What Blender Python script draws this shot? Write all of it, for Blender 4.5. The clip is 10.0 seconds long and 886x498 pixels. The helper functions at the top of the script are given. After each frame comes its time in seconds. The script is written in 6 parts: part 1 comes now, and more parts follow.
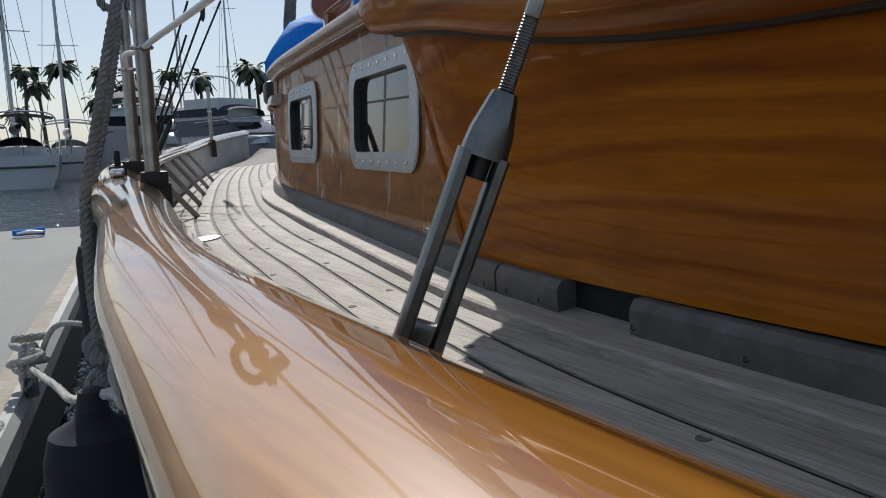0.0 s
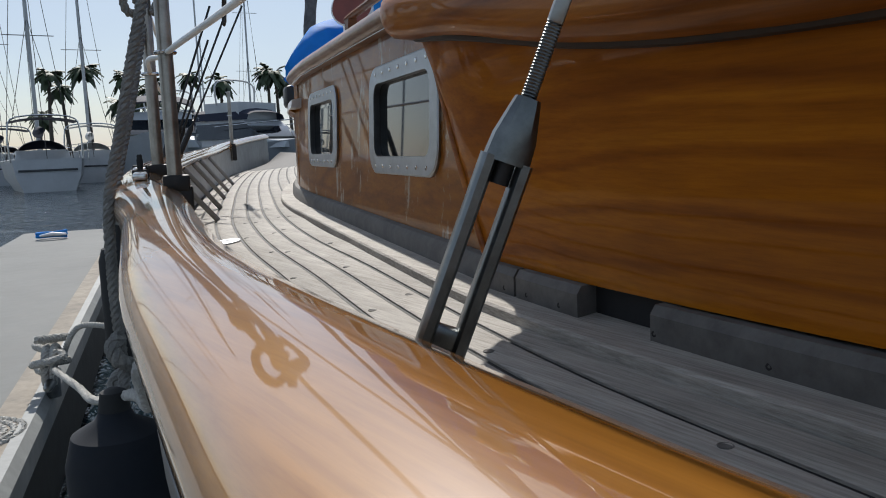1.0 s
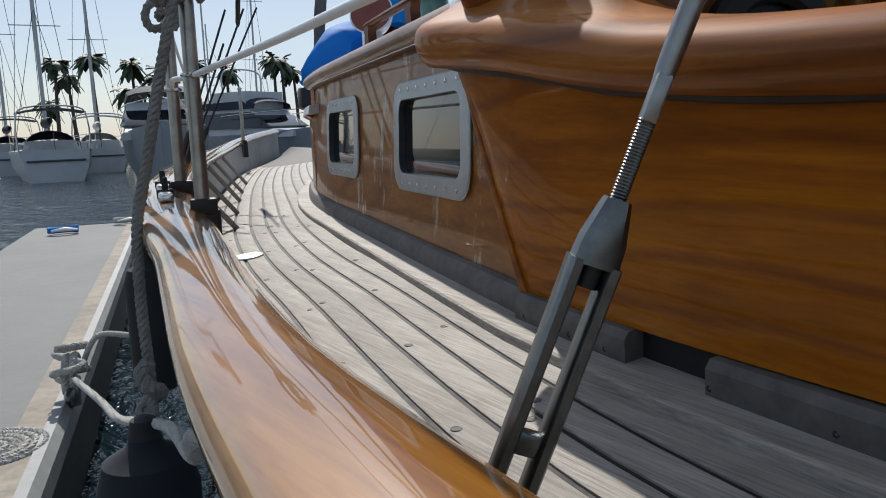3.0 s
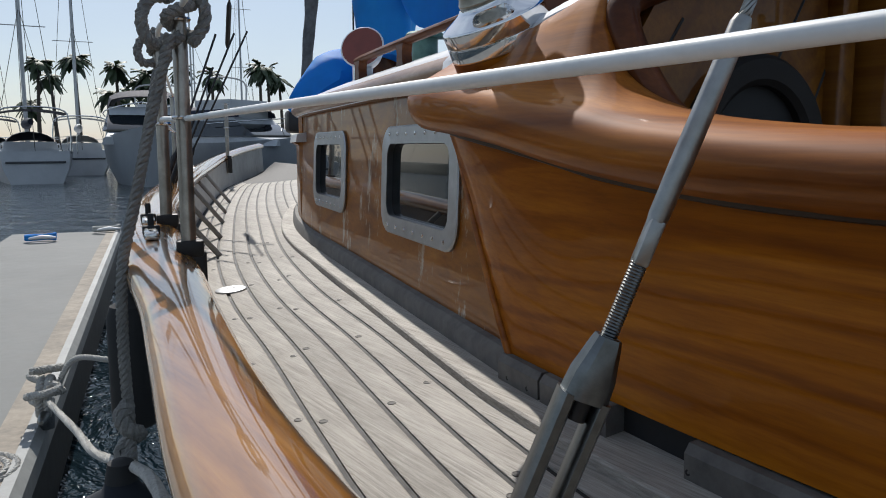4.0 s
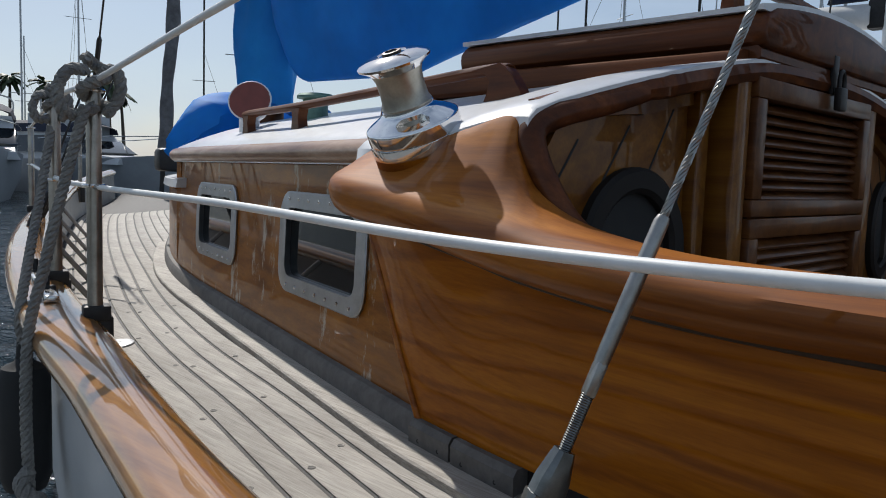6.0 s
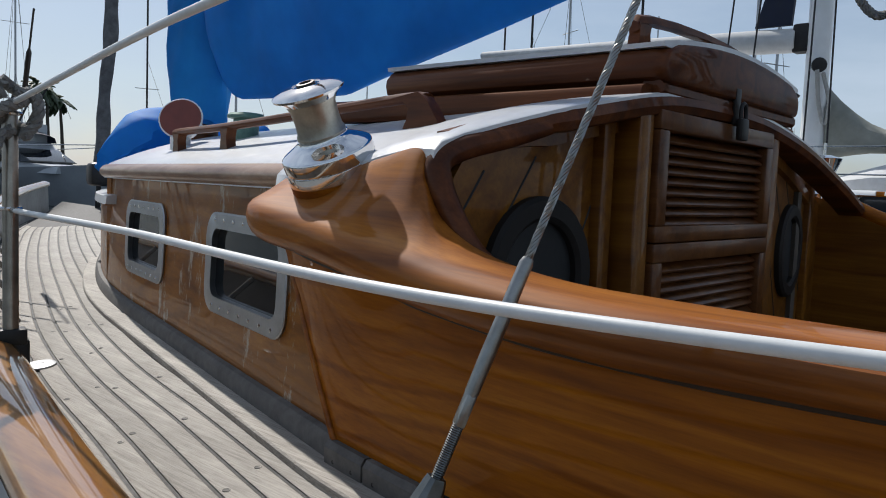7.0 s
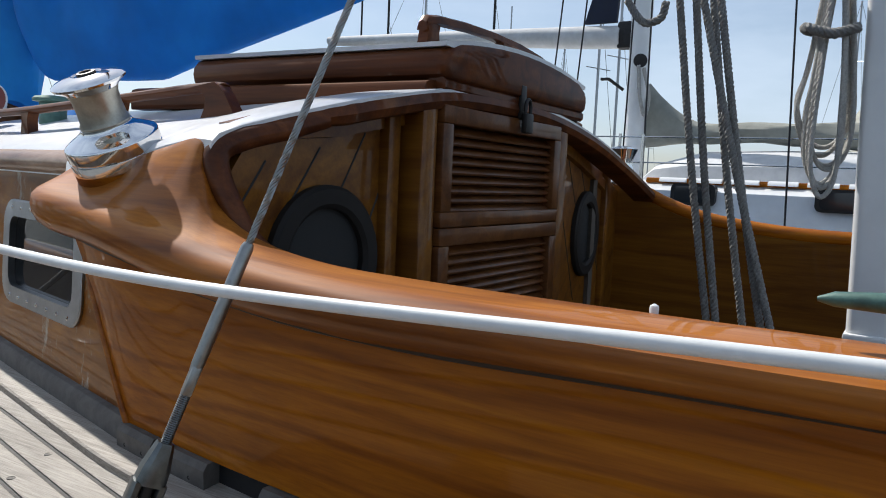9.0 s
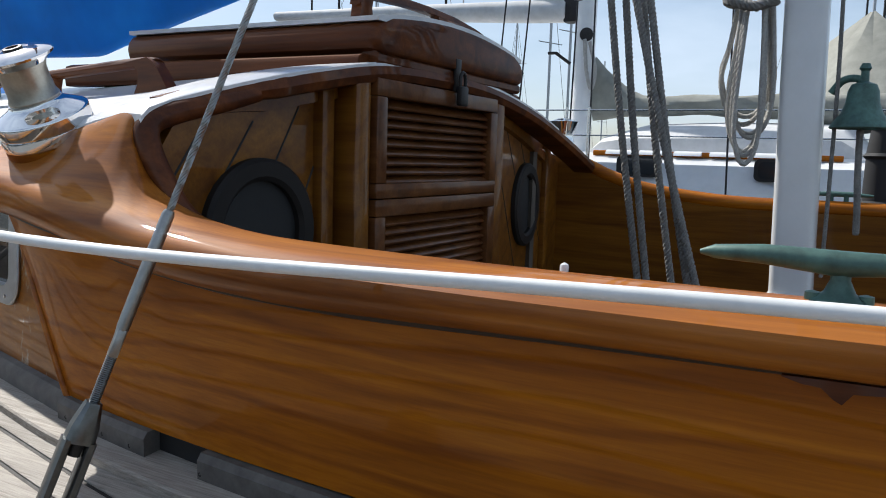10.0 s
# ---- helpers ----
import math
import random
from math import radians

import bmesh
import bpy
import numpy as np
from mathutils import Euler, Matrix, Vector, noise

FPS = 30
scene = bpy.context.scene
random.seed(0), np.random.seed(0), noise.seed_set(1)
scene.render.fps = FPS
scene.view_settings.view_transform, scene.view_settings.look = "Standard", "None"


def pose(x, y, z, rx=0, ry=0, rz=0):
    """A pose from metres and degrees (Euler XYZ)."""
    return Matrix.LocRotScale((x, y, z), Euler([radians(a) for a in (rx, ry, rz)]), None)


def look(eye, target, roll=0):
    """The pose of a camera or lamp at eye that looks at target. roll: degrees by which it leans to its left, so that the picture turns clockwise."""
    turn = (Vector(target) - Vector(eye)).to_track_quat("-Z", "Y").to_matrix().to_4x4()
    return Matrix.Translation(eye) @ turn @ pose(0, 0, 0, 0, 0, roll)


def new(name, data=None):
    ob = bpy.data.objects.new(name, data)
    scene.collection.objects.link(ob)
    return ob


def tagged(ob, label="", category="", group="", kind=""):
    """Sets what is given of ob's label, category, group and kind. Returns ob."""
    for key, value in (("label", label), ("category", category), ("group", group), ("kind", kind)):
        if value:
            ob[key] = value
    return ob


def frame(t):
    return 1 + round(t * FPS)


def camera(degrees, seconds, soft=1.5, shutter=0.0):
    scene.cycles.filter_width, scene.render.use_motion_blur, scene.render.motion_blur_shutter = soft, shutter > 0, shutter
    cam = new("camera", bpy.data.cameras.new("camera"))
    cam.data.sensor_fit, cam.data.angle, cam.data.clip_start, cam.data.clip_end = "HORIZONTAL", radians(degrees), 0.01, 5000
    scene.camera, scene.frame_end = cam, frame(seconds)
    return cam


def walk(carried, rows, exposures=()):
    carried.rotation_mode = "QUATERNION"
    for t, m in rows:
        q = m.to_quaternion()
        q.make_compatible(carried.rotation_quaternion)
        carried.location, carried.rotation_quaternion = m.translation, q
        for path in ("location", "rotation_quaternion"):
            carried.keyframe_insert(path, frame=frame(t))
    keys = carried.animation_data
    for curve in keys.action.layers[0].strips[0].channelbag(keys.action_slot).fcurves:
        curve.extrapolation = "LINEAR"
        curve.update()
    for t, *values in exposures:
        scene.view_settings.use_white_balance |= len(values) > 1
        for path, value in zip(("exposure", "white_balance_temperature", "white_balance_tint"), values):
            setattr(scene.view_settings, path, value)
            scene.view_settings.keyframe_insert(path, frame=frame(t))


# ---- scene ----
# The camera: carried by hand outboard of the rail, rising and turning towards the cockpit.
cam = camera(59.0, 10.0, 1.0)
ROWS = [
    (0, -1.3157, -0.5736, 1.0986, -34.62, -7.94, 2.15),
    (0.5, -1.3172, -0.5736, 1.0989, -33.89, -7.89, 2.08),
    (1, -1.3186, -0.5733, 1.0993, -33.30, -7.59, 2.02),
    (1.5, -1.3212, -0.5733, 1.1010, -32.87, -7.31, 1.94),
    (2, -1.3274, -0.5577, 1.1102, -32.80, -7.81, 2.58),
    (2.5, -1.3324, -0.5364, 1.1294, -32.84, -8.59, 2.56),
    (4, -1.3444, -0.5293, 1.2218, -34.01, -7.49, 0.16),
    (4.5, -1.3534, -0.5407, 1.2432, -36.48, -6.24, -1.23),
    (5, -1.3938, -0.5463, 1.2708, -41.79, -5.56, -2.15),
    (6.5, -1.4983, -0.5739, 1.3233, -45.62, -5.26, -2.02),
    (7, -1.4713, -0.6148, 1.3360, -48.44, -4.55, -2.30),
    (7.5, -1.4618, -0.6546, 1.3423, -52.33, -3.86, -2.31),
    (8, -1.4624, -0.6806, 1.3418, -54.50, -3.93, -2.55),
    (8.5, -1.4642, -0.7202, 1.3469, -56.84, -4.71, -2.55),
    (9, -1.4664, -0.7537, 1.3474, -58.62, -5.22, -2.57),
    (9.5, -1.4685, -0.7825, 1.3488, -59.98, -5.87, -2.18),
    (10, -1.4821, -0.8079, 1.3402, -61.85, -6.80, -1.77),
]
walk(cam, [(t, pose(x, y, z, 90 + pitch, roll, yaw)) for t, x, y, z, yaw, pitch, roll in ROWS], [(0.0, -0.15), (2.5, -0.1), (4.5, -0.15), (6.5, -0.25), (8.0, -0.05), (10.0, 0.25)])

# ---- light: high sun ahead and a little to starboard, thin bright haze ----
SUN_AZ, SUN_EL = 16.0, 46.0
world = bpy.data.worlds.new("sky")
scene.world = world
world.use_nodes = True
wn = world.node_tree.nodes
sky = wn.new("ShaderNodeTexSky")
sky.sky_type, sky.sun_disc = "NISHITA", False
sky.sun_elevation, sky.sun_rotation = radians(SUN_EL), radians(SUN_AZ)
sky.air_density, sky.dust_density, sky.ozone_density = 1.0, 1.0, 2.5
wn["Background"].inputs[1].default_value = 0.10
wc, wnoise, wramp, wmix = wn.new("ShaderNodeTexCoord"), wn.new("ShaderNodeTexNoise"), wn.new("ShaderNodeValToRGB"), wn.new("ShaderNodeMix")
wmap = wn.new("ShaderNodeMapping")
wmap.inputs["Scale"].default_value = (1.0, 1.0, 3.5)
wnoise.inputs["Scale"].default_value, wnoise.inputs["Detail"].default_value, wnoise.inputs["Roughness"].default_value = 2.2, 6, 0.6
wramp.color_ramp.elements[0].position, wramp.color_ramp.elements[1].position = 0.30, 0.70
wramp.color_ramp.elements[0].color = (0.15, 0.15, 0.15, 1)
wramp.color_ramp.elements[1].color = (0.75, 0.75, 0.75, 1)
wmix.data_type = "RGBA"
wmix.inputs[7].default_value = (6.3, 7.5, 9.1, 1)
wl = world.node_tree.links
wl.new(wc.outputs["Generated"], wmap.inputs[0])
wl.new(wmap.outputs[0], wnoise.inputs["Vector"])
wl.new(wnoise.outputs[0], wramp.inputs[0])
wl.new(wramp.outputs[0], wmix.inputs[0])
wl.new(sky.outputs[0], wmix.inputs[6])
wl.new(wmix.outputs[2], wn["Background"].inputs[0])
sun = new("sun", bpy.data.lights.new("sun", "SUN"))
sun.data.energy, sun.data.angle, sun.data.color = 5.0, radians(0.6), (1.0, 0.955, 0.90)
az, el = radians(SUN_AZ), radians(SUN_EL)
SUN_DIR = Vector((math.sin(az) * math.cos(el), math.cos(az) * math.cos(el), math.sin(el)))
sun.matrix_world = look(SUN_DIR * 50, (0, 0, 0))


# ---- materials ----
def material(name):
    m = bpy.data.materials.new(name)
    m.use_nodes = True
    return m, m.node_tree.nodes, m.node_tree.links, m.node_tree.nodes["Principled BSDF"]


def ramp(nodes, stops):
    r = nodes.new("ShaderNodeValToRGB")
    while len(r.color_ramp.elements) < len(stops):
        r.color_ramp.elements.new(0.5)
    for e, (p, c) in zip(r.color_ramp.elements, stops):
        e.position, e.color = p, (*c, 1)
    return r


def coords(nodes, links, scale, rot=(0, 0, 0)):
    tc, mp = nodes.new("ShaderNodeTexCoord"), nodes.new("ShaderNodeMapping")
    mp.inputs["Scale"].default_value = scale
    mp.inputs["Rotation"].default_value = [radians(a) for a in rot]
    links.new(tc.outputs["Object"], mp.inputs["Vector"])
    return mp.outputs[0]


def noise_tex(nodes, links, vec, scale, detail=5.0, rough=0.6, distort=0.0):
    n = nodes.new("ShaderNodeTexNoise")
    n.inputs["Scale"].default_value, n.inputs["Detail"].default_value = scale, detail
    n.inputs["Roughness"].default_value, n.inputs["Distortion"].default_value = rough, distort
    links.new(vec, n.inputs["Vector"])
    return n.outputs[0]


def mix(nodes, links, a, b, fac, mode="MIX"):
    m = nodes.new("ShaderNodeMix")
    m.data_type, m.blend_type = "RGBA", mode
    for i, v in ((0, fac), (6, a), (7, b)):
        if isinstance(v, (int, float)):
            m.inputs[i].default_value = v
        elif isinstance(v, tuple):
            m.inputs[i].default_value = (*v, 1)
        else:
            links.new(v, m.inputs[i])
    return m.outputs[2]


def bump(nodes, links, bsdf, height, strength, dist=0.002):
    b = nodes.new("ShaderNodeBump")
    b.inputs["Strength"].default_value, b.inputs["Distance"].default_value = strength, dist
    links.new(height, b.inputs["Height"])
    links.new(b.outputs[0], bsdf.inputs["Normal"])


def varnished(name, dark, mid, light, rot=(0, 0, 0), grain=1.0, coat=0.45, rough=0.35, worn=0.0, coat_rough=0.03, lines=0.4):
    """Varnished timber with its grain along the object's y after rot."""
    m, n, l, b = material(name)
    v = coords(n, l, (9 * grain, 0.7 * grain, 9 * grain), rot)
    big = noise_tex(n, l, v, 1.6, 4, 0.55, 1.2)
    fine = noise_tex(n, l, coords(n, l, (90 * grain, 3 * grain, 90 * grain), rot), 2.0, 5, 0.7)
    patch = noise_tex(n, l, coords(n, l, (1, 1, 1)), 3.0, 3, 0.6)
    r = ramp(n, [(0.3, dark), (0.5, mid), (0.72, light)])
    l.new(big, r.inputs[0])
    rf = ramp(n, [(0.35, (0.62, 0.55, 0.5)), (0.62, (1, 1, 1))])
    l.new(fine, rf.inputs[0])
    c = mix(n, l, r.outputs[0], rf.outputs[0], 0.6, "MULTIPLY")
    rp = ramp(n, [(0.3, (0.78, 0.72, 0.7)), (0.7, (1.1, 1.06, 1.0))])
    l.new(patch, rp.inputs[0])
    c = mix(n, l, c, rp.outputs[0], 0.8, "MULTIPLY")
    wave = n.new("ShaderNodeTexWave")
    wave.bands_direction = "Z"
    wave.inputs["Scale"].default_value, wave.inputs["Distortion"].default_value = 5.5 * grain, 9.0
    wave.inputs["Detail"].default_value, wave.inputs["Detail Scale"].default_value = 3.0, 0.8
    l.new(coords(n, l, (1, 0.22, 1), rot), wave.inputs["Vector"])
    rl = ramp(n, [(0.0, (0.52, 0.40, 0.30)), (0.22, (1, 1, 1))])
    l.new(wave.outputs[1], rl.inputs[0])
    c = mix(n, l, c, rl.outputs[0], lines, "MULTIPLY")
    if worn:
        wv = noise_tex(n, l, coords(n, l, (5, 5, 2)), 2.2, 6, 0.75)
        rw = ramp(n, [(0.60 - worn * 0.1, (0, 0, 0)), (0.66 - worn * 0.1, (1, 1, 1))])
        l.new(wv, rw.inputs[0])
        c = mix(n, l, c, (0.42, 0.35, 0.27), rw.outputs[0])
    l.new(c, b.inputs["Base Color"])
    b.inputs["Roughness"].default_value = rough
    b.inputs["Specular IOR Level"].default_value = 0.15
    b.inputs["Coat Weight"].default_value = coat
    b.inputs["Coat Roughness"].default_value = coat_rough
    b.inputs["Coat IOR"].default_value = 1.55
    bump(n, l, b, noise_tex(n, l, coords(n, l, (3, 1, 3)), 9, 3, 0.5), 0.06, 0.004)
    return m


def plain(name, colour, rough=0.5, metal=0.0, coat=0.0, var=0.12, scale=12.0, bumpy=0.1, bd=0.002):
    m, n, l, b = material(name)
    v = coords(n, l, (1, 1, 1))
    a = noise_tex(n, l, v, scale, 6, 0.65)
    d = noise_tex(n, l, v, scale * 0.17, 3, 0.5)
    r = ramp(n, [(0.3, tuple(c * (1 - var) for c in colour)), (0.7, tuple(min(1, c * (1 + var)) for c in colour))])
    l.new(a, r.inputs[0])
    rd = ramp(n, [(0.3, (1 - var, 1 - var, 1 - var)), (0.65, (1, 1, 1))])
    l.new(d, rd.inputs[0])
    l.new(mix(n, l, r.outputs[0], rd.outputs[0], 0.8, "MULTIPLY"), b.inputs["Base Color"])
    rr = n.new("ShaderNodeMapRange")
    rr.inputs[3].default_value, rr.inputs[4].default_value = rough * 0.75, min(1, rough * 1.25)
    l.new(a, rr.inputs[0])
    l.new(rr.outputs[0], b.inputs["Roughness"])
    b.inputs["Metallic"].default_value = metal
    b.inputs["Coat Weight"].default_value = coat
    if bumpy:
        bump(n, l, b, a, bumpy, bd)
    return m


def teak(name="weathered_teak"):
    m, n, l, b = material(name)
    info = n.new("ShaderNodeObjectInfo")
    fine = noise_tex(n, l, coords(n, l, (220, 7, 220), (0, 0, -14)), 1.5, 6, 0.75)
    mid = noise_tex(n, l, coords(n, l, (40, 2.2, 40), (0, 0, -14)), 1.2, 4, 0.6)
    stain = noise_tex(n, l, coords(n, l, (1, 1, 1)), 5, 5, 0.65)
    r = ramp(n, [(0.25, (0.17, 0.16, 0.145)), (0.5, (0.38, 0.36, 0.33)), (0.75, (0.55, 0.525, 0.485))])
    l.new(fine, r.inputs[0])
    rm = ramp(n, [(0.3, (0.72, 0.70, 0.68)), (0.7, (1.05, 1.04, 1.02))])
    l.new(mid, rm.inputs[0])
    c = mix(n, l, r.outputs[0], rm.outputs[0], 0.9, "MULTIPLY")
    rs = ramp(n, [(0.3, (0.74, 0.73, 0.72)), (0.55, (1, 1, 1))])
    l.new(stain, rs.inputs[0])
    c = mix(n, l, c, rs.outputs[0], 0.8, "MULTIPLY")
    ri = ramp(n, [(0.0, (0.86, 0.85, 0.83)), (1.0, (1.08, 1.07, 1.05))])
    l.new(info.outputs["Random"], ri.inputs[0])
    c = mix(n, l, c, ri.outputs[0], 1.0, "MULTIPLY")
    l.new(c, b.inputs["Base Color"])
    b.inputs["Roughness"].default_value = 0.72
    bump(n, l, b, fine, 0.5, 0.002)
    return m


M_RAIL = varnished("varnished_rail_wood", (0.24, 0.10, 0.016), (0.38, 0.175, 0.03), (0.47, 0.24, 0.055), (0, 0, 8), 1.0, 1.0, 0.3, 0, 0.03, 0.35)
M_RAIL.node_tree.nodes["Principled BSDF"].inputs["Coat IOR"].default_value = 2.2
M_COAM = varnished("varnished_coaming_wood", (0.28, 0.082, 0.001), (0.39, 0.124, 0.002), (0.47, 0.166, 0.004), (0, 0, -4), 1.0, 0.2, 0.75, 0, 0.02, 0.6)
M_CAP = varnished("varnished_cap_wood", (0.21, 0.064, 0.006), (0.34, 0.112, 0.010), (0.43, 0.158, 0.018), (0, 0, -4), 1.1, 0.32, 0.6, 0, 0.02, 0.5)
# bedding compound, darkened to carry the shade under the cap as well
M_BEDDING_SHADE = plain("dark_bedding_and_cap_shade", (0.035, 0.018, 0.008), 0.6, 0, 0, 0.4, 40, 0.2)
M_PORT = plain("dark_bronze_port_ring", (0.018, 0.016, 0.015), 0.6, 0, 0, 0.25, 30, 0.1)
M_PORT.node_tree.nodes["Principled BSDF"].inputs["Specular IOR Level"].default_value = 0.2
M_CABIN = varnished("varnished_cabin_side", (0.19, 0.062, 0.004), (0.30, 0.11, 0.009), (0.37, 0.14, 0.012), (0, 0, -14), 0.8, 0.35, 0.5, 0.18, 0.03, 0.4)
M_DARKWOOD = varnished("dark_varnished_wood", (0.050, 0.013, 0.003), (0.10, 0.028, 0.005), (0.16, 0.050, 0.010), (0, 0, 0), 1.0, 0.22, 0.7, 0, 0.03)
M_PANEL = varnished("varnished_bulkhead_panel", (0.105, 0.036, 0.003), (0.175, 0.068, 0.005), (0.235, 0.098, 0.009), (0, 40, 0), 0.9, 0.3, 0.6, 0, 0.02, 0.4)
M_SLAT = varnished("louvre_wood", (0.075, 0.027, 0.007), (0.125, 0.047, 0.013), (0.185, 0.077, 0.024), (0, 0, 90), 1.0, 0.2, 0.4, 0, 0.1, 0.2)
M_TRIMWOOD = varnished("greying_varnish_moulding", (0.22, 0.12, 0.07), (0.36, 0.23, 0.15), (0.48, 0.35, 0.26), (0, 0, -14), 1.0, 0.4, 0.4, 0.0, 0.08)
M_TEAK = teak()
M_GREYWOOD = plain("bare_grey_timber", (0.135, 0.128, 0.118), 0.75, 0, 0, 0.35, 30, 0.4)
M_CAULK = plain("black_deck_caulking", (0.012, 0.012, 0.012), 0.7, 0, 0, 0.2, 60, 0.2)
M_WHITE = plain("white_gloss_paint", (0.72, 0.73, 0.73), 0.3, 0, 0.3, 0.06, 8, 0.03)
M_ROOF = plain("pale_grey_roof_paint", (0.62, 0.635, 0.65), 0.32, 0, 0.2, 0.07, 40, 0.35, 0.002)
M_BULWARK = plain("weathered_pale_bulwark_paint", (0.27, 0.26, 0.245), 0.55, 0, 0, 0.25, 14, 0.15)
M_ALLOY = plain("dull_aluminium", (0.42, 0.43, 0.44), 0.45, 1.0, 0, 0.15, 40, 0.1)
M_STEEL = plain("stainless_steel", (0.62, 0.62, 0.61), 0.2, 1.0, 0, 0.1, 60, 0.02)
M_TARNISH = plain("tarnished_stanchion_steel", (0.34, 0.31, 0.27), 0.32, 0.9, 0, 0.25, 30, 0.05)
M_CHROME = plain("polished_chrome", (0.78, 0.78, 0.78), 0.07, 1.0, 0, 0.04, 30, 0.02)
M_GALV = plain("galvanised_turnbuckle", (0.17, 0.18, 0.18), 0.34, 1.0, 0, 0.3, 50, 0.15)
M_BRONZE = plain("verdigris_bronze", (0.07, 0.15, 0.125), 0.5, 0.15, 0, 0.45, 45, 0.2)
M_DRUM = plain("worn_bronze_drum", (0.44, 0.42, 0.36), 0.38, 0.9, 0, 0.2, 60, 0.15)
# rubber; also the painted darkness in the drain hole and the open ports
M_BLACK = plain("black_rubber_and_shade", (0.012, 0.013, 0.014), 0.75, 0, 0, 0.2, 30, 0.1)
M_IRON = plain("dark_iron", (0.035, 0.033, 0.032), 0.5, 0.6, 0, 0.3, 40, 0.2)
mb, nb_, lb_, bb_ = material("creased_blue_canvas")
vb = coords(nb_, lb_, (1, 1, 1))
fold = noise_tex(nb_, lb_, coords(nb_, lb_, (3.0, 0.9, 1.6), (0, 25, 20)), 1.8, 2, 0.4, 0.5)
rb = ramp(nb_, [(0.25, (0.004, 0.19, 0.54)), (0.55, (0.006, 0.27, 0.72)), (0.8, (0.012, 0.35, 0.84))])
lb_.new(noise_tex(nb_, lb_, vb, 3.5, 5, 0.6), rb.inputs[0])
lb_.new(rb.outputs[0], bb_.inputs["Base Color"])
bb_.inputs["Roughness"].default_value = 0.7
bump(nb_, lb_, bb_, fold, 0.6, 0.06)
tl_, mx_ = nb_.new("ShaderNodeBsdfTranslucent"), nb_.new("ShaderNodeMixShader")
lb_.new(rb.outputs[0], tl_.inputs[0])
mx_.inputs[0].default_value = 0.35
lb_.new(bb_.outputs[0], mx_.inputs[1])
lb_.new(tl_.outputs[0], mx_.inputs[2])
lb_.new(mx_.outputs[0], nb_["Material Output"].inputs[0])
M_BLUE = mb
M_FURL = plain("grey_furled_sailcloth", (0.13, 0.132, 0.14), 0.85, 0, 0, 0.4, 18, 0.6, 0.01)
M_NAVY = plain("navy_canvas", (0.012, 0.018, 0.04), 0.8, 0, 0, 0.2, 20, 0.1)
M_ROPE = plain("grey_white_rope", (0.42, 0.41, 0.38), 0.85, 0, 0, 0.25, 220, 0.8, 0.003)
M_OLDROPE = plain("weathered_grey_rope", (0.22, 0.215, 0.20), 0.9, 0, 0, 0.3, 220, 0.8, 0.003)
M_VINYL = plain("white_vinyl_cover", (0.70, 0.71, 0.70), 0.42, 0, 0, 0.06, 60, 0.05)
M_DOCK = plain("pale_dock_boards", (0.155, 0.16, 0.155), 0.8, 0, 0, 0.2, 10, 0.3)
M_DOCKWOOD = plain("old_dock_timber", (0.27, 0.235, 0.19), 0.85, 0, 0, 0.35, 22, 0.5)
M_DOCKSIDE = plain("wet_dark_dock_side", (0.03, 0.028, 0.024), 0.6, 0, 0, 0.5, 14, 0.4)
M_DARKBLUE = plain("dark_blue_fender_vinyl", (0.004, 0.008, 0.015), 0.85, 0, 0, 0.15, 12, 0.05)
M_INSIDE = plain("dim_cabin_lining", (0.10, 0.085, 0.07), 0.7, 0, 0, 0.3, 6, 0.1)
M_SAIL = plain("grey_white_sailcloth", (0.55, 0.56, 0.56), 0.8, 0, 0, 0.15, 9, 0.2)
M_KHAKI = plain("khaki_canvas", (0.26, 0.265, 0.23), 0.85, 0, 0, 0.2, 9, 0.2)
M_TRUNK = plain("palm_bark", (0.10, 0.08, 0.06), 0.9, 0, 0, 0.3, 5, 0.3)
M_FROND = plain("palm_frond", (0.045, 0.07, 0.028), 0.6, 0, 0, 0.35, 3, 0.1)
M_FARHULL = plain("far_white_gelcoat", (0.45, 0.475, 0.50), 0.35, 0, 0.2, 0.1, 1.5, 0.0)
# backlit white motor yacht hulls: the shaded side is put into this grey
M_SHADEHULL = plain("shaded_white_hull", (0.30, 0.32, 0.34), 0.4, 0, 0.2, 0.1, 1.5, 0.0)
M_HULLNAVY = plain("dark_hull_stripe", (0.02, 0.025, 0.035), 0.3, 0, 0.3, 0.1, 3, 0.0)
M_SHORE = plain("far_shore", (0.10, 0.11, 0.09), 0.9, 0, 0, 0.4, 0.2, 0.0)
M_STRIP = plain("grey_metal_strip", (0.16, 0.165, 0.17), 0.55, 0.4, 0, 0.25, 30, 0.1)
M_DOCKEDGE = plain("grey_dock_edge_strip", (0.25, 0.26, 0.255), 0.6, 0, 0, 0.2, 20, 0.1)
M_WIRE = plain("grey_wire", (0.30, 0.30, 0.29), 0.35, 1.0, 0, 0.15, 80, 0.05)
M_RED = plain("red_oxide_paint", (0.22, 0.05, 0.035), 0.5, 0, 0, 0.15, 20, 0.05)
M_GREENVENT = plain("pale_green_bronze", (0.12, 0.22, 0.18), 0.5, 0.3, 0, 0.3, 40, 0.1)


def glass(name, tint, rough=0.02):
    m, n, l, b = material(name)
    b.inputs["Base Color"].default_value = (*tint, 1)
    b.inputs["Roughness"].default_value = rough
    b.inputs["Transmission Weight"].default_value = 0.1
    b.inputs["IOR"].default_value = 1.5
    b.inputs["Coat Weight"].default_value = 0.15
    b.inputs["Coat Roughness"].default_value = 0.01
    return m


M_GLASS = glass("tinted_window_glass", (0.012, 0.014, 0.015))
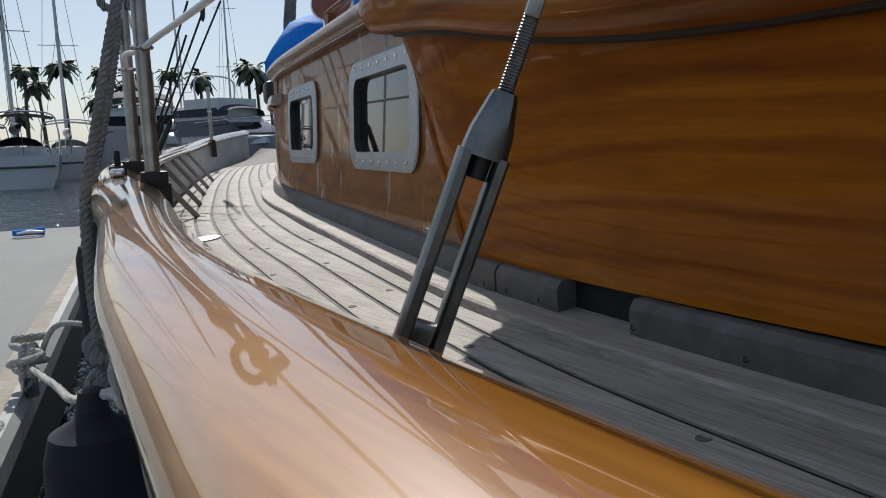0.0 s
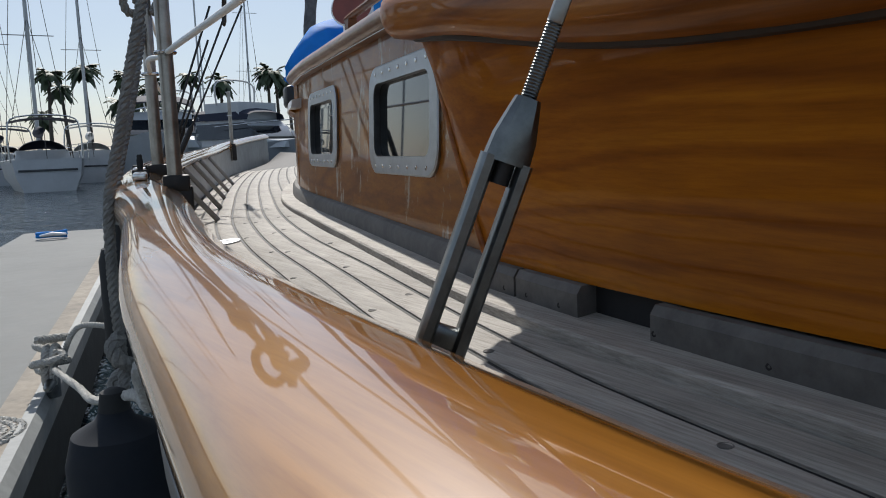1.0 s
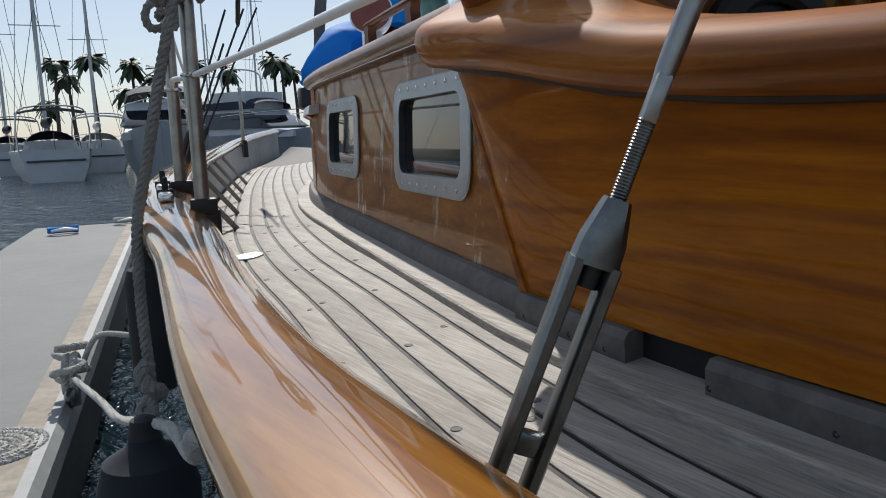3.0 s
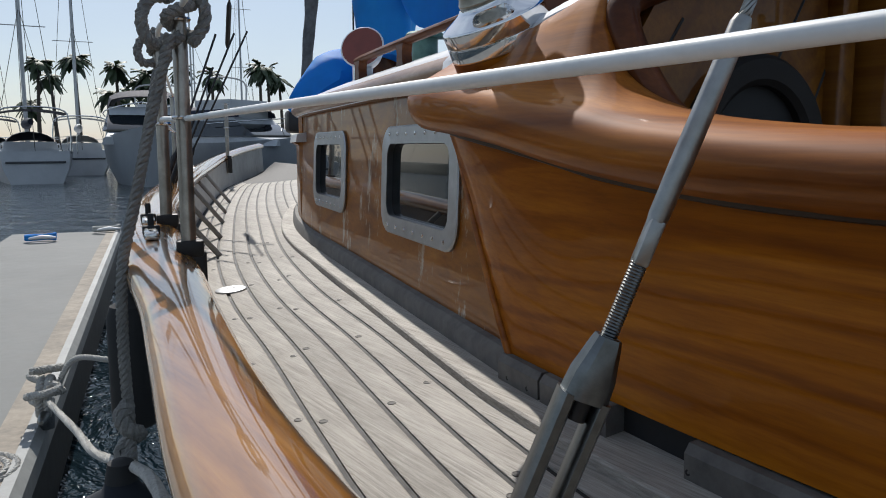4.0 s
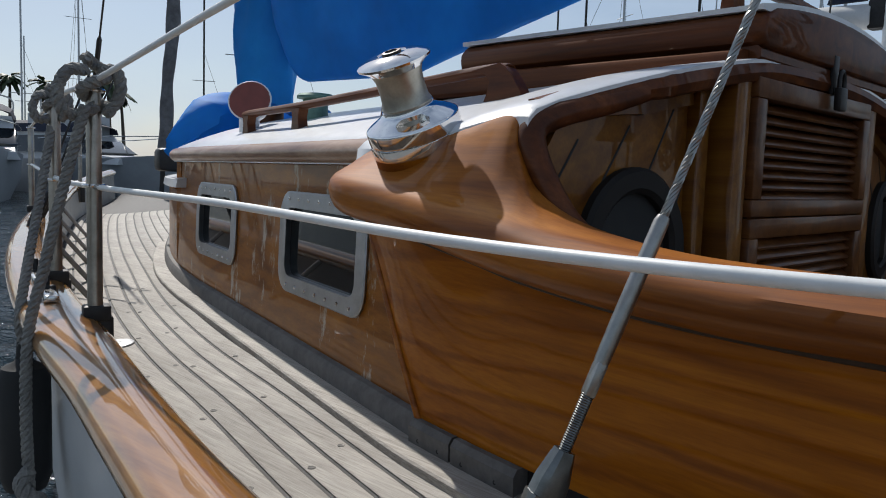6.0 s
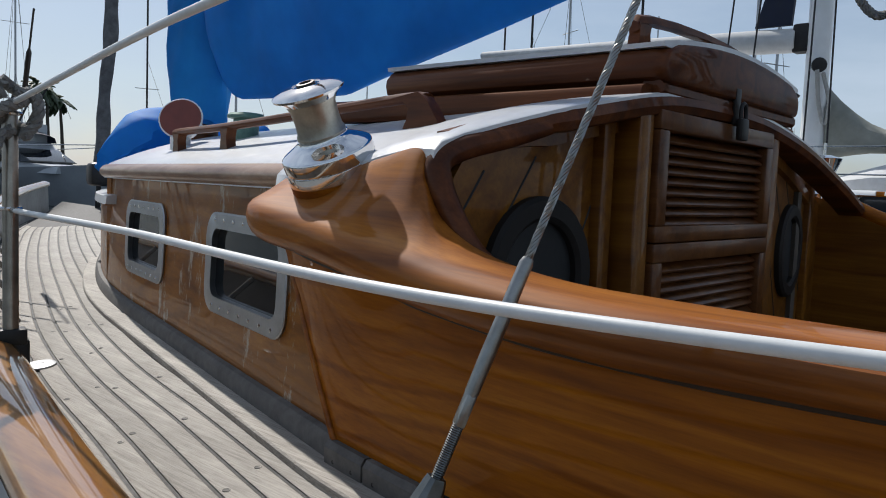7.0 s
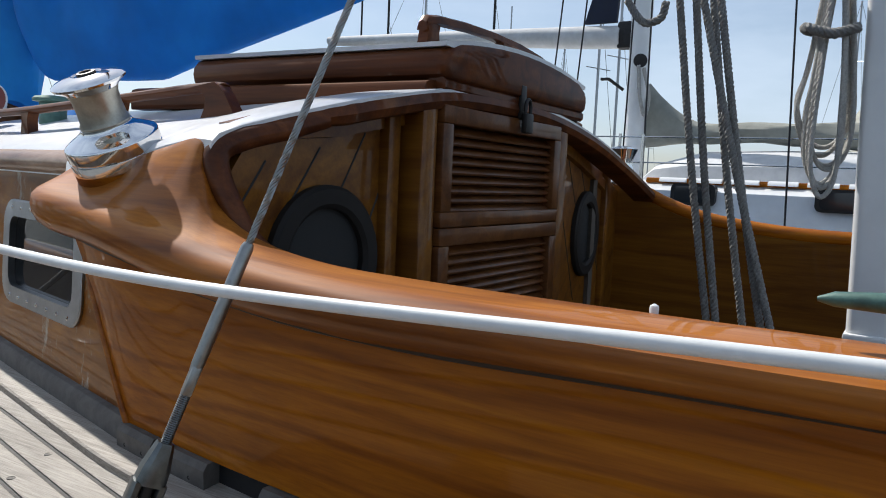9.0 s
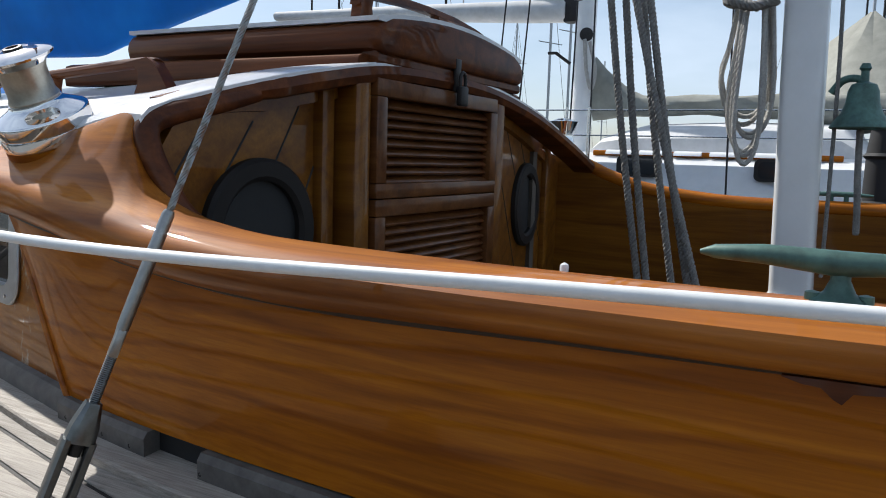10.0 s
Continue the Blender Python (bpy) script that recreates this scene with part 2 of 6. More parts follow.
M_FARGLASS = plain("dark_far_window", (0.02, 0.025, 0.03), 0.08, 0, 0.5, 0.1, 2, 0)


def water_material():
    m, n, l, b = material("harbour_water")
    b.inputs["Base Color"].default_value = (0.006, 0.014, 0.02, 1)
    b.inputs["Roughness"].default_value = 0.06
    b.inputs["IOR"].default_value = 1.33
    b.inputs["Specular IOR Level"].default_value = 0.2
    a = noise_tex(n, l, coords(n, l, (1.0, 0.55, 1), (0, 0, 25)), 2.6, 5, 0.6, 0.4)
    bump(n, l, b, a, 0.9, 0.22)
    return m


M_WATER = water_material()


# ---- mesh helpers ----
def thing(name, label, category, at=(0, 0, 0), group="", kind=""):
    e = new(name)
    e.empty_display_size = 0.05
    e.location = at
    return tagged(e, label, category, group, kind)


def part(name, bm, mat, parent=None, label="", smooth=True, category="", group="", kind=""):
    bmesh.ops.recalc_face_normals(bm, faces=bm.faces)
    me = bpy.data.meshes.new(name)
    bm.to_mesh(me)
    bm.free()
    me.materials.append(mat)
    if smooth:
        me.polygons.foreach_set("use_smooth", [True] * len(me.polygons))
        me.set_sharp_from_angle(angle=radians(38))
    ob = new(name, me)
    if parent is not None:
        ob.parent = parent
        if parent.parent is None:
            ob.matrix_parent_inverse = Matrix.Translation(-parent.location)
    return tagged(ob, label, category, group, kind)


def tube(bm, pts, r, seg=10, cap=True):
    """A round bar along points; r one radius or one for each point."""
    pts = [Vector(p) for p in pts]
    rs = list(r) if isinstance(r, (list, tuple)) else [r] * len(pts)
    rings, up = [], None
    for i, p in enumerate(pts):
        d = (pts[min(i + 1, len(pts) - 1)] - pts[max(i - 1, 0)]).normalized()
        if up is None:
            up = Vector((0, 0, 1)) if abs(d.z) < 0.9 else Vector((1, 0, 0))
        side = d.cross(up).normalized()
        up = side.cross(d).normalized()
        rings.append([bm.verts.new(p + rs[i] * (math.cos(2 * math.pi * k / seg) * side + math.sin(2 * math.pi * k / seg) * up)) for k in range(seg)])
    skin(bm, rings, True, cap)


def skin(bm, rings, closed, cap=False):
    for a, b in zip(rings, rings[1:]):
        n = len(a)
        for k in range(n if closed else n - 1):
            bm.faces.new((a[k], a[(k + 1) % n], b[(k + 1) % n], b[k]))
    if cap and closed:
        bm.faces.new(rings[0])
        bm.faces.new(rings[-1])


def loft(bm, sections, closed=True, cap=True):
    skin(bm, [[bm.verts.new(p) for p in s] for s in sections], closed, cap)


def lathe(bm, profile, m, seg=32):
    rings = [[bm.verts.new(m @ Vector((r * math.cos(2 * math.pi * k / seg), r * math.sin(2 * math.pi * k / seg), z))) for k in range(seg)] for r, z in profile]
    skin(bm, rings, True, True)


def box(bm, c, s, m=None, bevel=0.0):
    g = bmesh.ops.create_cube(bm, size=1.0)
    vs = g["verts"]
    bmesh.ops.scale(bm, vec=s, verts=vs)
    if bevel:
        es = list({e for v in vs for e in v.link_edges})
        vs = [v for v in bmesh.ops.bevel(bm, geom=es, offset=bevel, segments=2, affect="EDGES", profile=0.5)["verts"]]
    t = Matrix.Translation(c) @ (m if m is not None else Matrix())
    bmesh.ops.transform(bm, matrix=t, verts=vs)


def catmull(pts, n=8):
    p = [Vector(q) for q in pts]
    p = [p[0] * 2 - p[1]] + p + [p[-1] * 2 - p[-2]]
    out = []
    for i in range(1, len(p) - 2):
        for k in range(n):
            t = k / n
            out.append(0.5 * ((2 * p[i]) + (p[i + 1] - p[i - 1]) * t + (2 * p[i - 1] - 5 * p[i] + 4 * p[i + 1] - p[i + 2]) * t * t + (3 * p[i] - p[i - 1] - 3 * p[i + 1] + p[i + 2]) * t ** 3))
    return out + [p[-2]]


def curve(knots):
    """A smooth function through (y, value) knots."""
    ys, vs = np.array([k[0] for k in knots], float), np.array([k[1] for k in knots], float)
    h = np.diff(ys)
    d = np.diff(vs) / h
    m = np.r_[d[0], (d[:-1] * h[1:] + d[1:] * h[:-1]) / (h[:-1] + h[1:]), d[-1]]

    def f(y):
        if y <= ys[0]:
            return float(vs[0] + m[0] * (y - ys[0]))
        if y >= ys[-1]:
            return float(vs[-1] + m[-1] * (y - ys[-1]))
        i = int(np.searchsorted(ys, y) - 1)
        t = (y - ys[i]) / h[i]
        return float((2 * t ** 3 - 3 * t * t + 1) * vs[i] + (t ** 3 - 2 * t * t + t) * h[i] * m[i] + (-2 * t ** 3 + 3 * t * t) * vs[i + 1] + (t ** 3 - t * t) * h[i] * m[i + 1])

    return f


def steps(a, b, d):
    n = max(1, int(math.ceil(abs(b - a) / d)))
    return [a + (b - a) * i / n for i in range(n + 1)]


def axis_to(d, at):
    return Matrix.Translation(at) @ Vector(d).to_track_quat("Z", "Y").to_matrix().to_4x4()


# ---- the boat's lines: rail, cabin side, deck ----
RIN = curve([(-2.6, -0.962), (-1.6, -1.112), (-0.8, -1.167), (-0.45, -1.167), (-0.27, -1.154), (-0.05, -1.132), (0.13, -1.102), (0.37, -1.052), (0.7, -0.979), (1.1, -0.9), (1.6, -0.77), (2.4, -0.5), (3.3, -0.17), (4.15, 0.17), (4.6, 0.36), (5.5, 0.82), (6.3, 1.3)])
ROUT = curve([(-2.6, -1.077), (-1.6, -1.237), (-0.8, -1.277), (-0.4, -1.259), (-0.25, -1.239), (0.0, -1.203), (0.27, -1.15), (0.55, -1.095), (0.8, -1.057), (1.04, -1.01), (1.5, -0.9), (2.4, -0.62), (3.3, -0.28), (4.15, 0.07), (4.6, 0.27), (5.5, 0.74), (6.3, 1.22)])
RZ = curve([(-2.6, 1.06), (-1.0, 1.03), (0.5, 1.03), (1.1, 1.05), (2.0, 1.075), (4.0, 1.12), (6.3, 1.24)])
CAB = curve([(0.0, -0.744), (0.28, -0.676), (0.8, -0.551), (1.32, -0.425), (1.7, -0.33), (2.0, -0.235), (2.4, -0.07), (2.85, 0.16)])


def deck_z(x, y):
    return 0.857 + 0.012 * y + 0.004 * max(0, y) ** 1.6 * 0.6 + 0.1 * (x - RIN(y)) / math.sqrt(1 + 0.09)


# ---- water, shore ----
bm = bmesh.new()
R = 900
vs = [bm.verts.new((x, y, 0)) for x, y in ((-R, -R), (R, -R), (R, R), (-R, R))]
bm.faces.new(vs)
part("water", bm, M_WATER, None, "dark rippled harbour water between the boats", False, "water", "", "structure")
bm = bmesh.new()
loft(bm, [[(x, 128 + 8 * math.sin(x * 0.03), 0), (x, 130 + 8 * math.sin(x * 0.03), 1.6 + 0.5 * math.sin(x * 0.21)), (x, 400, 2.5)] for x in steps(-300, 300, 6)], False, False)
part("far_shore", bm, M_SHORE, None, "low far shore under the palms", True, "shore", "", "structure")

# ---- hull ----
hull = thing("sailing_boat_hull", "white wooden sailing boat hull with varnished cap rail", "hull", (-0.2, 0, 0), "", "structure")
YS = steps(-2.6, 6.3, 0.08)
bm = bmesh.new()
loft(bm, [[(ROUT(y) + 0.05 + 0.25 * (1 - s) ** 2 * 0.6, y, 0.0 + (RZ(y) - 0.03) * s) for s in (0, 0.3, 0.6, 0.8, 1.0)] for y in YS], False, False)
part("topsides", bm, M_WHITE, hull, "white painted planked topsides")
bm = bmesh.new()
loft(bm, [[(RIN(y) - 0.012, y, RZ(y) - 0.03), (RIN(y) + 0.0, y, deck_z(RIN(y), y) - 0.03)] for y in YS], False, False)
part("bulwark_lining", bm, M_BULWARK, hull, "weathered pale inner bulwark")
bm = bmesh.new()
secs = []
for y in YS:
    a, b, z = ROUT(y), RIN(y), RZ(y)
    w = b - a
    nose = [(a + 0.014 - 0.027 * math.cos(q), y, z - 0.026 + 0.029 * math.sin(q)) for q in [radians(k) for k in range(-90, 91, 15)]]
    secs.append(nose + [(a + 0.32 * w, y, z + 0.0085), (a + 0.52 * w, y, z + 0.010), (a + 0.72 * w, y, z + 0.008), (b - 0.014, y, z + 0.003), (b - 0.004, y, z - 0.001), (b + 0.003, y, z - 0.008), (b + 0.006, y, z - 0.018), (b + 0.003, y, z - 0.028), (b - 0.004, y, z - 0.034)])
loft(bm, secs)
part("cap_rail", bm, M_RAIL, hull, "glossy varnished cap rail reflecting the rigging")
bm = bmesh.new()
loft(bm, [[(ROUT(y) + 0.004, y, RZ(y) - 0.114), (ROUT(y) + 0.007, y, RZ(y) - 0.111), (ROUT(y) + 0.06, y, RZ(y) - 0.108), (ROUT(y) + 0.06, y, RZ(y) - 0.16), (ROUT(y) + 0.008, y, RZ(y) - 0.16)] for y in steps(-2.2, 0.0, 0.08)])
strake = part("rubbing_strip", bm, M_STRIP, hull, "grey metal-faced rubbing strip with screws")

# ---- deck ----
deck = thing("deck", "weathered grey teak deck with black caulked seams", "deck", (-0.8, 0.5, 0.85), "", "structure")
bm = bmesh.new()
loft(bm, [[(RIN(y) - 0.02 + 1.2 * k / 8 * (1.0 if y < 4.5 else max(0.12, (6.4 - y) / 1.9)), y, deck_z(RIN(y) - 0.02 + 1.2 * k / 8, y) - 0.004) for k in range(9)] for y in steps(-2.5, 6.25, 0.1)], False, False)
part("deck_seam_caulking", bm, M_CAULK, deck, "black caulking between the planks")


def plank_x(i, y):
    s = (RIN(y + 0.05) - RIN(y - 0.05)) / 0.1
    return RIN(y) + 0.012 + 0.0475 * i * math.sqrt(1 + s * s)


rnd = random.Random(4)
for i in range(20):
    bm = bmesh.new()
    secs = []
    for y in steps(-2.4, 6.0 if i < 8 else 5.2, 0.09):
        a, b = plank_x(i, y) + 0.0038, plank_x(i + 1, y) - 0.0038
        za, zb = deck_z(a, y), deck_z(b, y)
        secs.append([(a, y, za - 0.008), (a, y, za - 0.0015), (a + 0.002, y, za), (b - 0.002, y, zb), (b, y, zb - 0.0015), (b, y, zb - 0.008)])
    loft(bm, secs, False, False)
    part("deck_plank", bm, M_TEAK, deck)

XB = curve([(-1.8, -0.70), (-1.0, -0.765), (-0.6, -0.765), (-0.24, -0.752), (0.05, -0.725), (0.28, -0.69), (0.47, -0.655)])


def XM(y):
    return XB(y) if y < 0.28 else CAB(y) - 0.014


# ---- cabin trunk ----
cabin = thing("deckhouse", "varnished wooden cabin trunk with worn varnish and pale roof", "cabin", (-0.4, 1.0, 0.95))
TOPZ = 1.345
WIN = [(0.50, 0.93, 1.045, 1.262), (1.255, 1.655, 1.05, 1.262)]


def side_pt(y, z, out=0.0):
    return (CAB(y) + 0.04 * (z - 0.95) - out * 0.97, y + out * 0.24 * -1, z)


def slab(y0, y1, z0, z1):
    bm = bmesh.new()
    loft(bm, [[side_pt(y, z0), side_pt(y, z1), side_pt(y, z1, -0.03), side_pt(y, z0, -0.03)] for y in steps(y0, y1, 0.07)])
    part("side_panel", bm, M_CABIN, cabin, "orange varnished side planking, flaking towards the top")


slab(0.20, 0.42, 0.88, 1.23)
cuts = [0.42, WIN[0][0] + 0.03, WIN[0][1] - 0.03, WIN[1][0] + 0.03, WIN[1][1] - 0.03, 2.0]
for k, (a, b) in enumerate(zip(cuts, cuts[1:])):
    if k in (1, 3):
        w = WIN[k // 2]
        slab(a, b, 0.88, w[2] + 0.03)
        slab(a, b, w[3] - 0.03, TOPZ)
    else:
        slab(a, b, 0.88, TOPZ)


def rounded(y0, y1, z0, z1, r, n=5):
    out = []
    for cy, cz, a0 in ((y1 - r, z1 - r, 0), (y0 + r, z1 - r, 90), (y0 + r, z0 + r, 180), (y1 - r, z0 + r, 270)):
        for k in range(n + 1):
            a = radians(a0 + 90 * k / n)
            out.append((cy + r * math.cos(a), cz + r * math.sin(a)))
    return out


for y0, y1, z0, z1 in WIN:
    win = part("cabin_window", bmesh.new(), M_ALLOY, cabin)
    outer, inner = rounded(y0, y1, z0, z1, 0.05), rounded(y0 + 0.04, y1 - 0.04, z0 + 0.035, z1 - 0.035, 0.028)
    bm = bmesh.new()
    skin(bm, [[bm.verts.new(side_pt(y, z, o)) for y, z in loop] for loop, o in ((outer, -0.002), (outer, 0.006), ([(y + (0.003 if y < (y0 + y1) / 2 else -0.003), z + (0.003 if z < (z0 + z1) / 2 else -0.003)) for y, z in outer], 0.009), (inner, 0.009), (inner, -0.028))], True)
    bmesh.ops.recalc_face_normals(bm, faces=bm.faces)
    bm.to_mesh(win.data)
    win.data.polygons.foreach_set("use_smooth", [True] * len(win.data.polygons))
    win.data.set_sharp_from_angle(angle=radians(35))
    bm.free()
    tagged(win, "dull aluminium screwed window frame with rounded corners")
    bm = bmesh.new()
    loop = rounded(y0 + 0.036, y1 - 0.036, z0 + 0.031, z1 - 0.031, 0.03)
    loft(bm, [[side_pt(y, z, o) for y, z in loop] for o in (-0.008, -0.013)])
    g = part("pane", bm, M_GLASS, win, "dark tinted pane mirroring rigging and palms", False)
    g.visible_shadow = False
    for k in range(7):
        for zz in (z0 + 0.016, z1 - 0.016):
            bm = bmesh.new()
            yy = y0 + 0.055 + (y1 - y0 - 0.11) * k / 6
            lathe(bm, [(0.0045, 0), (0.004, 0.0015), (0.001, 0.002)], axis_to((-0.97, 0.24, 0), side_pt(yy, zz, 0.009)), 8)
            part("screw", bm, M_STEEL, win)

# base strip, roof edge moulding
bm = bmesh.new()
loft(bm, [[(x0 + dx, y, deck_z(x0, y) + dz) for dx, dz in ((0.02, -0.01), (-0.055, -0.01), (-0.055, 0.006), (-0.052, 0.009), (0.02, 0.014))] for x0, y in ((XM(y), y) for y in steps(-1.7, 2.85, 0.07))])
part("margin_plank", bm, M_TEAK, deck, "wide margin plank along the cabin foot")
bm = bmesh.new()
loft(bm, [[(CAB(y) - 0.002, y, deck_z(CAB(y), y) - 0.01), (CAB(y) - 0.022, y, deck_z(CAB(y), y) - 0.01), (CAB(y) - 0.02, y, deck_z(CAB(y), y) + 0.035), (CAB(y) - 0.012, y, deck_z(CAB(y), y) + 0.045), (CAB(y) - 0.0, y, deck_z(CAB(y), y) + 0.047)] for y in steps(0.29, 2.85, 0.07)])
part("base_strip", bm, M_GREYWOOD, cabin, "bare grey timber strip along the deck")


ARCH = curve([(-0.80, 1.352), (-0.754, 1.374), (-0.708, 1.393), (-0.604, 1.430), (-0.546, 1.447), (-0.412, 1.475), (-0.248, 1.502), (0.0, 1.512), (0.2, 1.508), (0.36, 1.492), (0.55, 1.462), (0.72, 1.424), (0.95, 1.365), (1.2, 1.29)])


def crown(x, y):
    xc = CAB(y) + 0.72
    u = max(-1.0, min(1.0, (x - xc) / 0.74))
    return 1.352 + 0.155 * (1 - abs(u) ** 2.2)


def roof_z(x, y):
    """Roof height: the crowned roof, rising at its aft end to the bulkhead arch."""
    k = max(0.0, min(1.0, (0.34 - y) / 0.30))
    k = k * k * (3 - 2 * k)
    return crown(x, y) + k * max(0.0, ARCH(x) - crown(x, y))


bm = bmesh.new()


def roof_left(y):
    return min(-0.70 + 0.35 * max(0.0, y - 0.25) ** 1.5, CAB(y) + 0.030) if y < 0.46 else CAB(y) + 0.010


def arch_y(x):
    """The bulkhead arch turns forward where it runs into the coaming cap."""
    return 0.075 * max(0.0, min(1.0, (-0.50 - x) / 0.19)) ** 1.5


def roof_row(y, drop=0.0):
    row = []
    for k in range(41):
        x = roof_left(y) + (CAB(y) + 1.46 - roof_left(y)) * k / 40
        yy = y + (arch_y(x) - 0.014) * max(0.0, 1 - y / 0.3)
        row.append((x, yy, roof_z(x, yy) + 0.005 - drop))
    x, yy, z = row[0]
    return [(x - 0.016, yy + 0.004, z - 0.050), (x - 0.012, yy + 0.002, z - 0.012)] + row


loft(bm, [roof_row(0.0, 0.016), roof_row(0.0, 0.002)] + [roof_row(y) for y in steps(0.004, 2.02, 0.045)], False, False)
part("roof", bm, M_ROOF, cabin, "pale grey painted roof with fine non-slip grain")
bm = bmesh.new()
secs = []
for y in steps(0.40, 2.03, 0.07):
    x0 = CAB(y) + 0.012
    secs.append([(x0 - 0.036 * math.cos(a), y, 1.343 + 0.024 * math.sin(a)) for a in [radians(k) for k in range(-110, 111, 20)]])
loft(bm, secs)
part("roof_edge_moulding", bm, M_TRIMWOOD, cabin, "rounded greying varnished moulding along the roof edge")
bm = bmesh.new()
loft(bm, [[(x, y, z) for y, z in ((2.0, 0.9), (2.0, roof_z(x, 2.0)), (1.97, roof_z(x, 2.0)), (1.97, 0.9))] for x in steps(CAB(2.0), CAB(2.0) + 1.44, 0.1)])
part("front_wall", bm, M_CABIN, cabin)
bm = bmesh.new()
secs = []
for y in steps(2.0, 2.85, 0.07):
    x0, w = CAB(y), 1.3 - (y - 2.0) * 0.5
    secs.append([(x0, y, 0.9), (x0, y, 1.225), (x0 - 0.02, y, 1.235), (x0 - 0.018, y, 1.255), (x0 + 0.1, y, 1.275), (x0 + w, y, 1.275), (x0 + w, y, 0.9)])
loft(bm, secs)
part("low_forward_trunk", bm, M_CABIN, cabin, "low forward trunk with white cap")
bm = bmesh.new()
loft(bm, [[(CAB(y) - 0.025, y, 1.236), (CAB(y) - 0.02, y, 1.262), (CAB(y) + 0.1, y, 1.283), (CAB(y) + 1.0, y, 1.29), (CAB(y) + 1.0, y, 1.26)] for y in steps(1.86, 2.87, 0.07)])
part("white_cap", bm, M_ROOF, cabin, "white painted top of the forward trunk")
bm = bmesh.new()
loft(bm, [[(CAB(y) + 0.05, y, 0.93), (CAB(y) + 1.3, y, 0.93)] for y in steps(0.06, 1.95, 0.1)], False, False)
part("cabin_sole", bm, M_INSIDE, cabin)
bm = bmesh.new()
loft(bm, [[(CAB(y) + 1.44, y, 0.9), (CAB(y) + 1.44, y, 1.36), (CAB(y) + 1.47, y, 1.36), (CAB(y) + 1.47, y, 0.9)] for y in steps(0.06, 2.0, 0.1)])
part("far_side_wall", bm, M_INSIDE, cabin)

# ---- cockpit coaming ----
coaming = thing("cockpit_coaming", "tall varnished cockpit coaming with a wide rounded cap", "coaming", (-0.76, -0.4, 0.93))
ST = [(0.465, -0.688, 1.268, 1.315, -0.635, 1.35), (0.405, -0.745, 1.252, 1.312, -0.635, 1.368), (0.35, -0.768, 1.243, 1.308, -0.635, 1.376), (0.25, -0.8, 1.231, 1.298, -0.63, 1.382), (0.15, -0.81, 1.216, 1.285, -0.632, 1.386), (0.07, -0.815, 1.202, 1.27, -0.712, 1.3), (0.03, -0.82, 1.195, 1.26, -0.722, 1.278), (-0.03, -0.822, 1.187, 1.25, -0.726, 1.255), (-0.12, -0.826, 1.178, 1.24, -0.722, 1.236), (-0.3, -0.835, 1.172, 1.23, -0.705, 1.226), (-0.6, -0.85, 1.18, 1.228, -0.715, 1.226), (-1.0, -0.85, 1.186, 1.232, -0.72, 1.23), (-1.8, -0.79, 1.206, 1.25, -0.67, 1.25)]
CX, CZB, CZT, CXI, CZI = [curve(sorted((s[0], s[k]) for s in ST)) for k in range(1, 6)]
bm = bmesh.new()
secs = []
for y in steps(0.465, -1.8, 0.05):
    shear = max(0.0, (y + 0.1) / 0.57) * 0.19
    row = []
    for k in range(9):
        s = k / 8
        z = 0.942 + (CZB(y) + 0.012 - 0.942) * s
        x = XB(y - shear) + (CX(y) + 0.03 - XB(y - shear)) * s ** 1.5
        row.append((x, y - shear * (1 - s), z))
    secs.append(row + [(p[0] + 0.03, p[1], p[2]) for p in reversed(row)])
loft(bm, secs)
part("coaming_side", bm, M_COAM, coaming, "broad varnished plank with swirling grain")
# added bead: draws the shadow and glint line of the coaming's front edge
bm = bmesh.new()
tube(bm, [(XB(0.277) + (CX(0.465) + 0.03 - XB(0.277)) * q ** 1.5 - 0.001, 0.465 - 0.188 * (1 - q), 0.938 + (CZB(0.465) + 0.012 - 0.938) * q) for q in steps(0, 1, 0.08)], 0.006, 10)
part("edge_line_bead", bm, M_CAP, coaming, "thin bead added for the shadow and reflection line where the coaming meets the cabin side")
# cap stations: outer edge x, y, underside z, top z; inner edge x, y, z
CAPS = [(-0.68, 0.452, 1.272, 1.312, -0.655, 0.452, 1.342), (-0.748, 0.425, 1.252, 1.314, -0.675, 0.41, 1.347), (-0.782, 0.365, 1.243, 1.309, -0.69, 0.33, 1.351), (-0.795, 0.26, 1.232, 1.299, -0.702, 0.25, 1.358), (-0.808, 0.17, 1.22, 1.288, -0.712, 0.17, 1.373), (-0.815, 0.09, 1.205, 1.274, -0.716, 0.095, 1.386), (-0.819, 0.03, 1.195, 1.262, -0.72, 0.072, 1.348), (-0.822, -0.03, 1.187, 1.25, -0.721, 0.045, 1.297), (-0.826, -0.11, 1.179, 1.241, -0.724, -0.02, 1.262), (-0.83, -0.2, 1.174, 1.234, -0.722, -0.12, 1.24), (-0.835, -0.3, 1.172, 1.23, -0.705, -0.25, 1.229), (-0.85, -0.6, 1.18, 1.228, -0.715, -0.6, 1.226), (-0.85, -1.0, 1.186, 1.232, -0.72, -1.0, 1.23), (-0.79, -1.8, 1.206, 1.25, -0.67, -1.8, 1.25)]
# dark tube along the crease: bedding seam and painted shade of the overhang
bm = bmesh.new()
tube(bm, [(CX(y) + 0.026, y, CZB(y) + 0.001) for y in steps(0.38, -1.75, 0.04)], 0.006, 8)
part("bedding_shade_seam", bm, M_BEDDING_SHADE, coaming, "dark weathered bedding seam doubling as the shade under the cap")
bm = bmesh.new()
secs = []
ctr = np.array(CAPS)
ext = np.vstack([2 * ctr[0] - ctr[1], ctr, 2 * ctr[-1] - ctr[-2]])
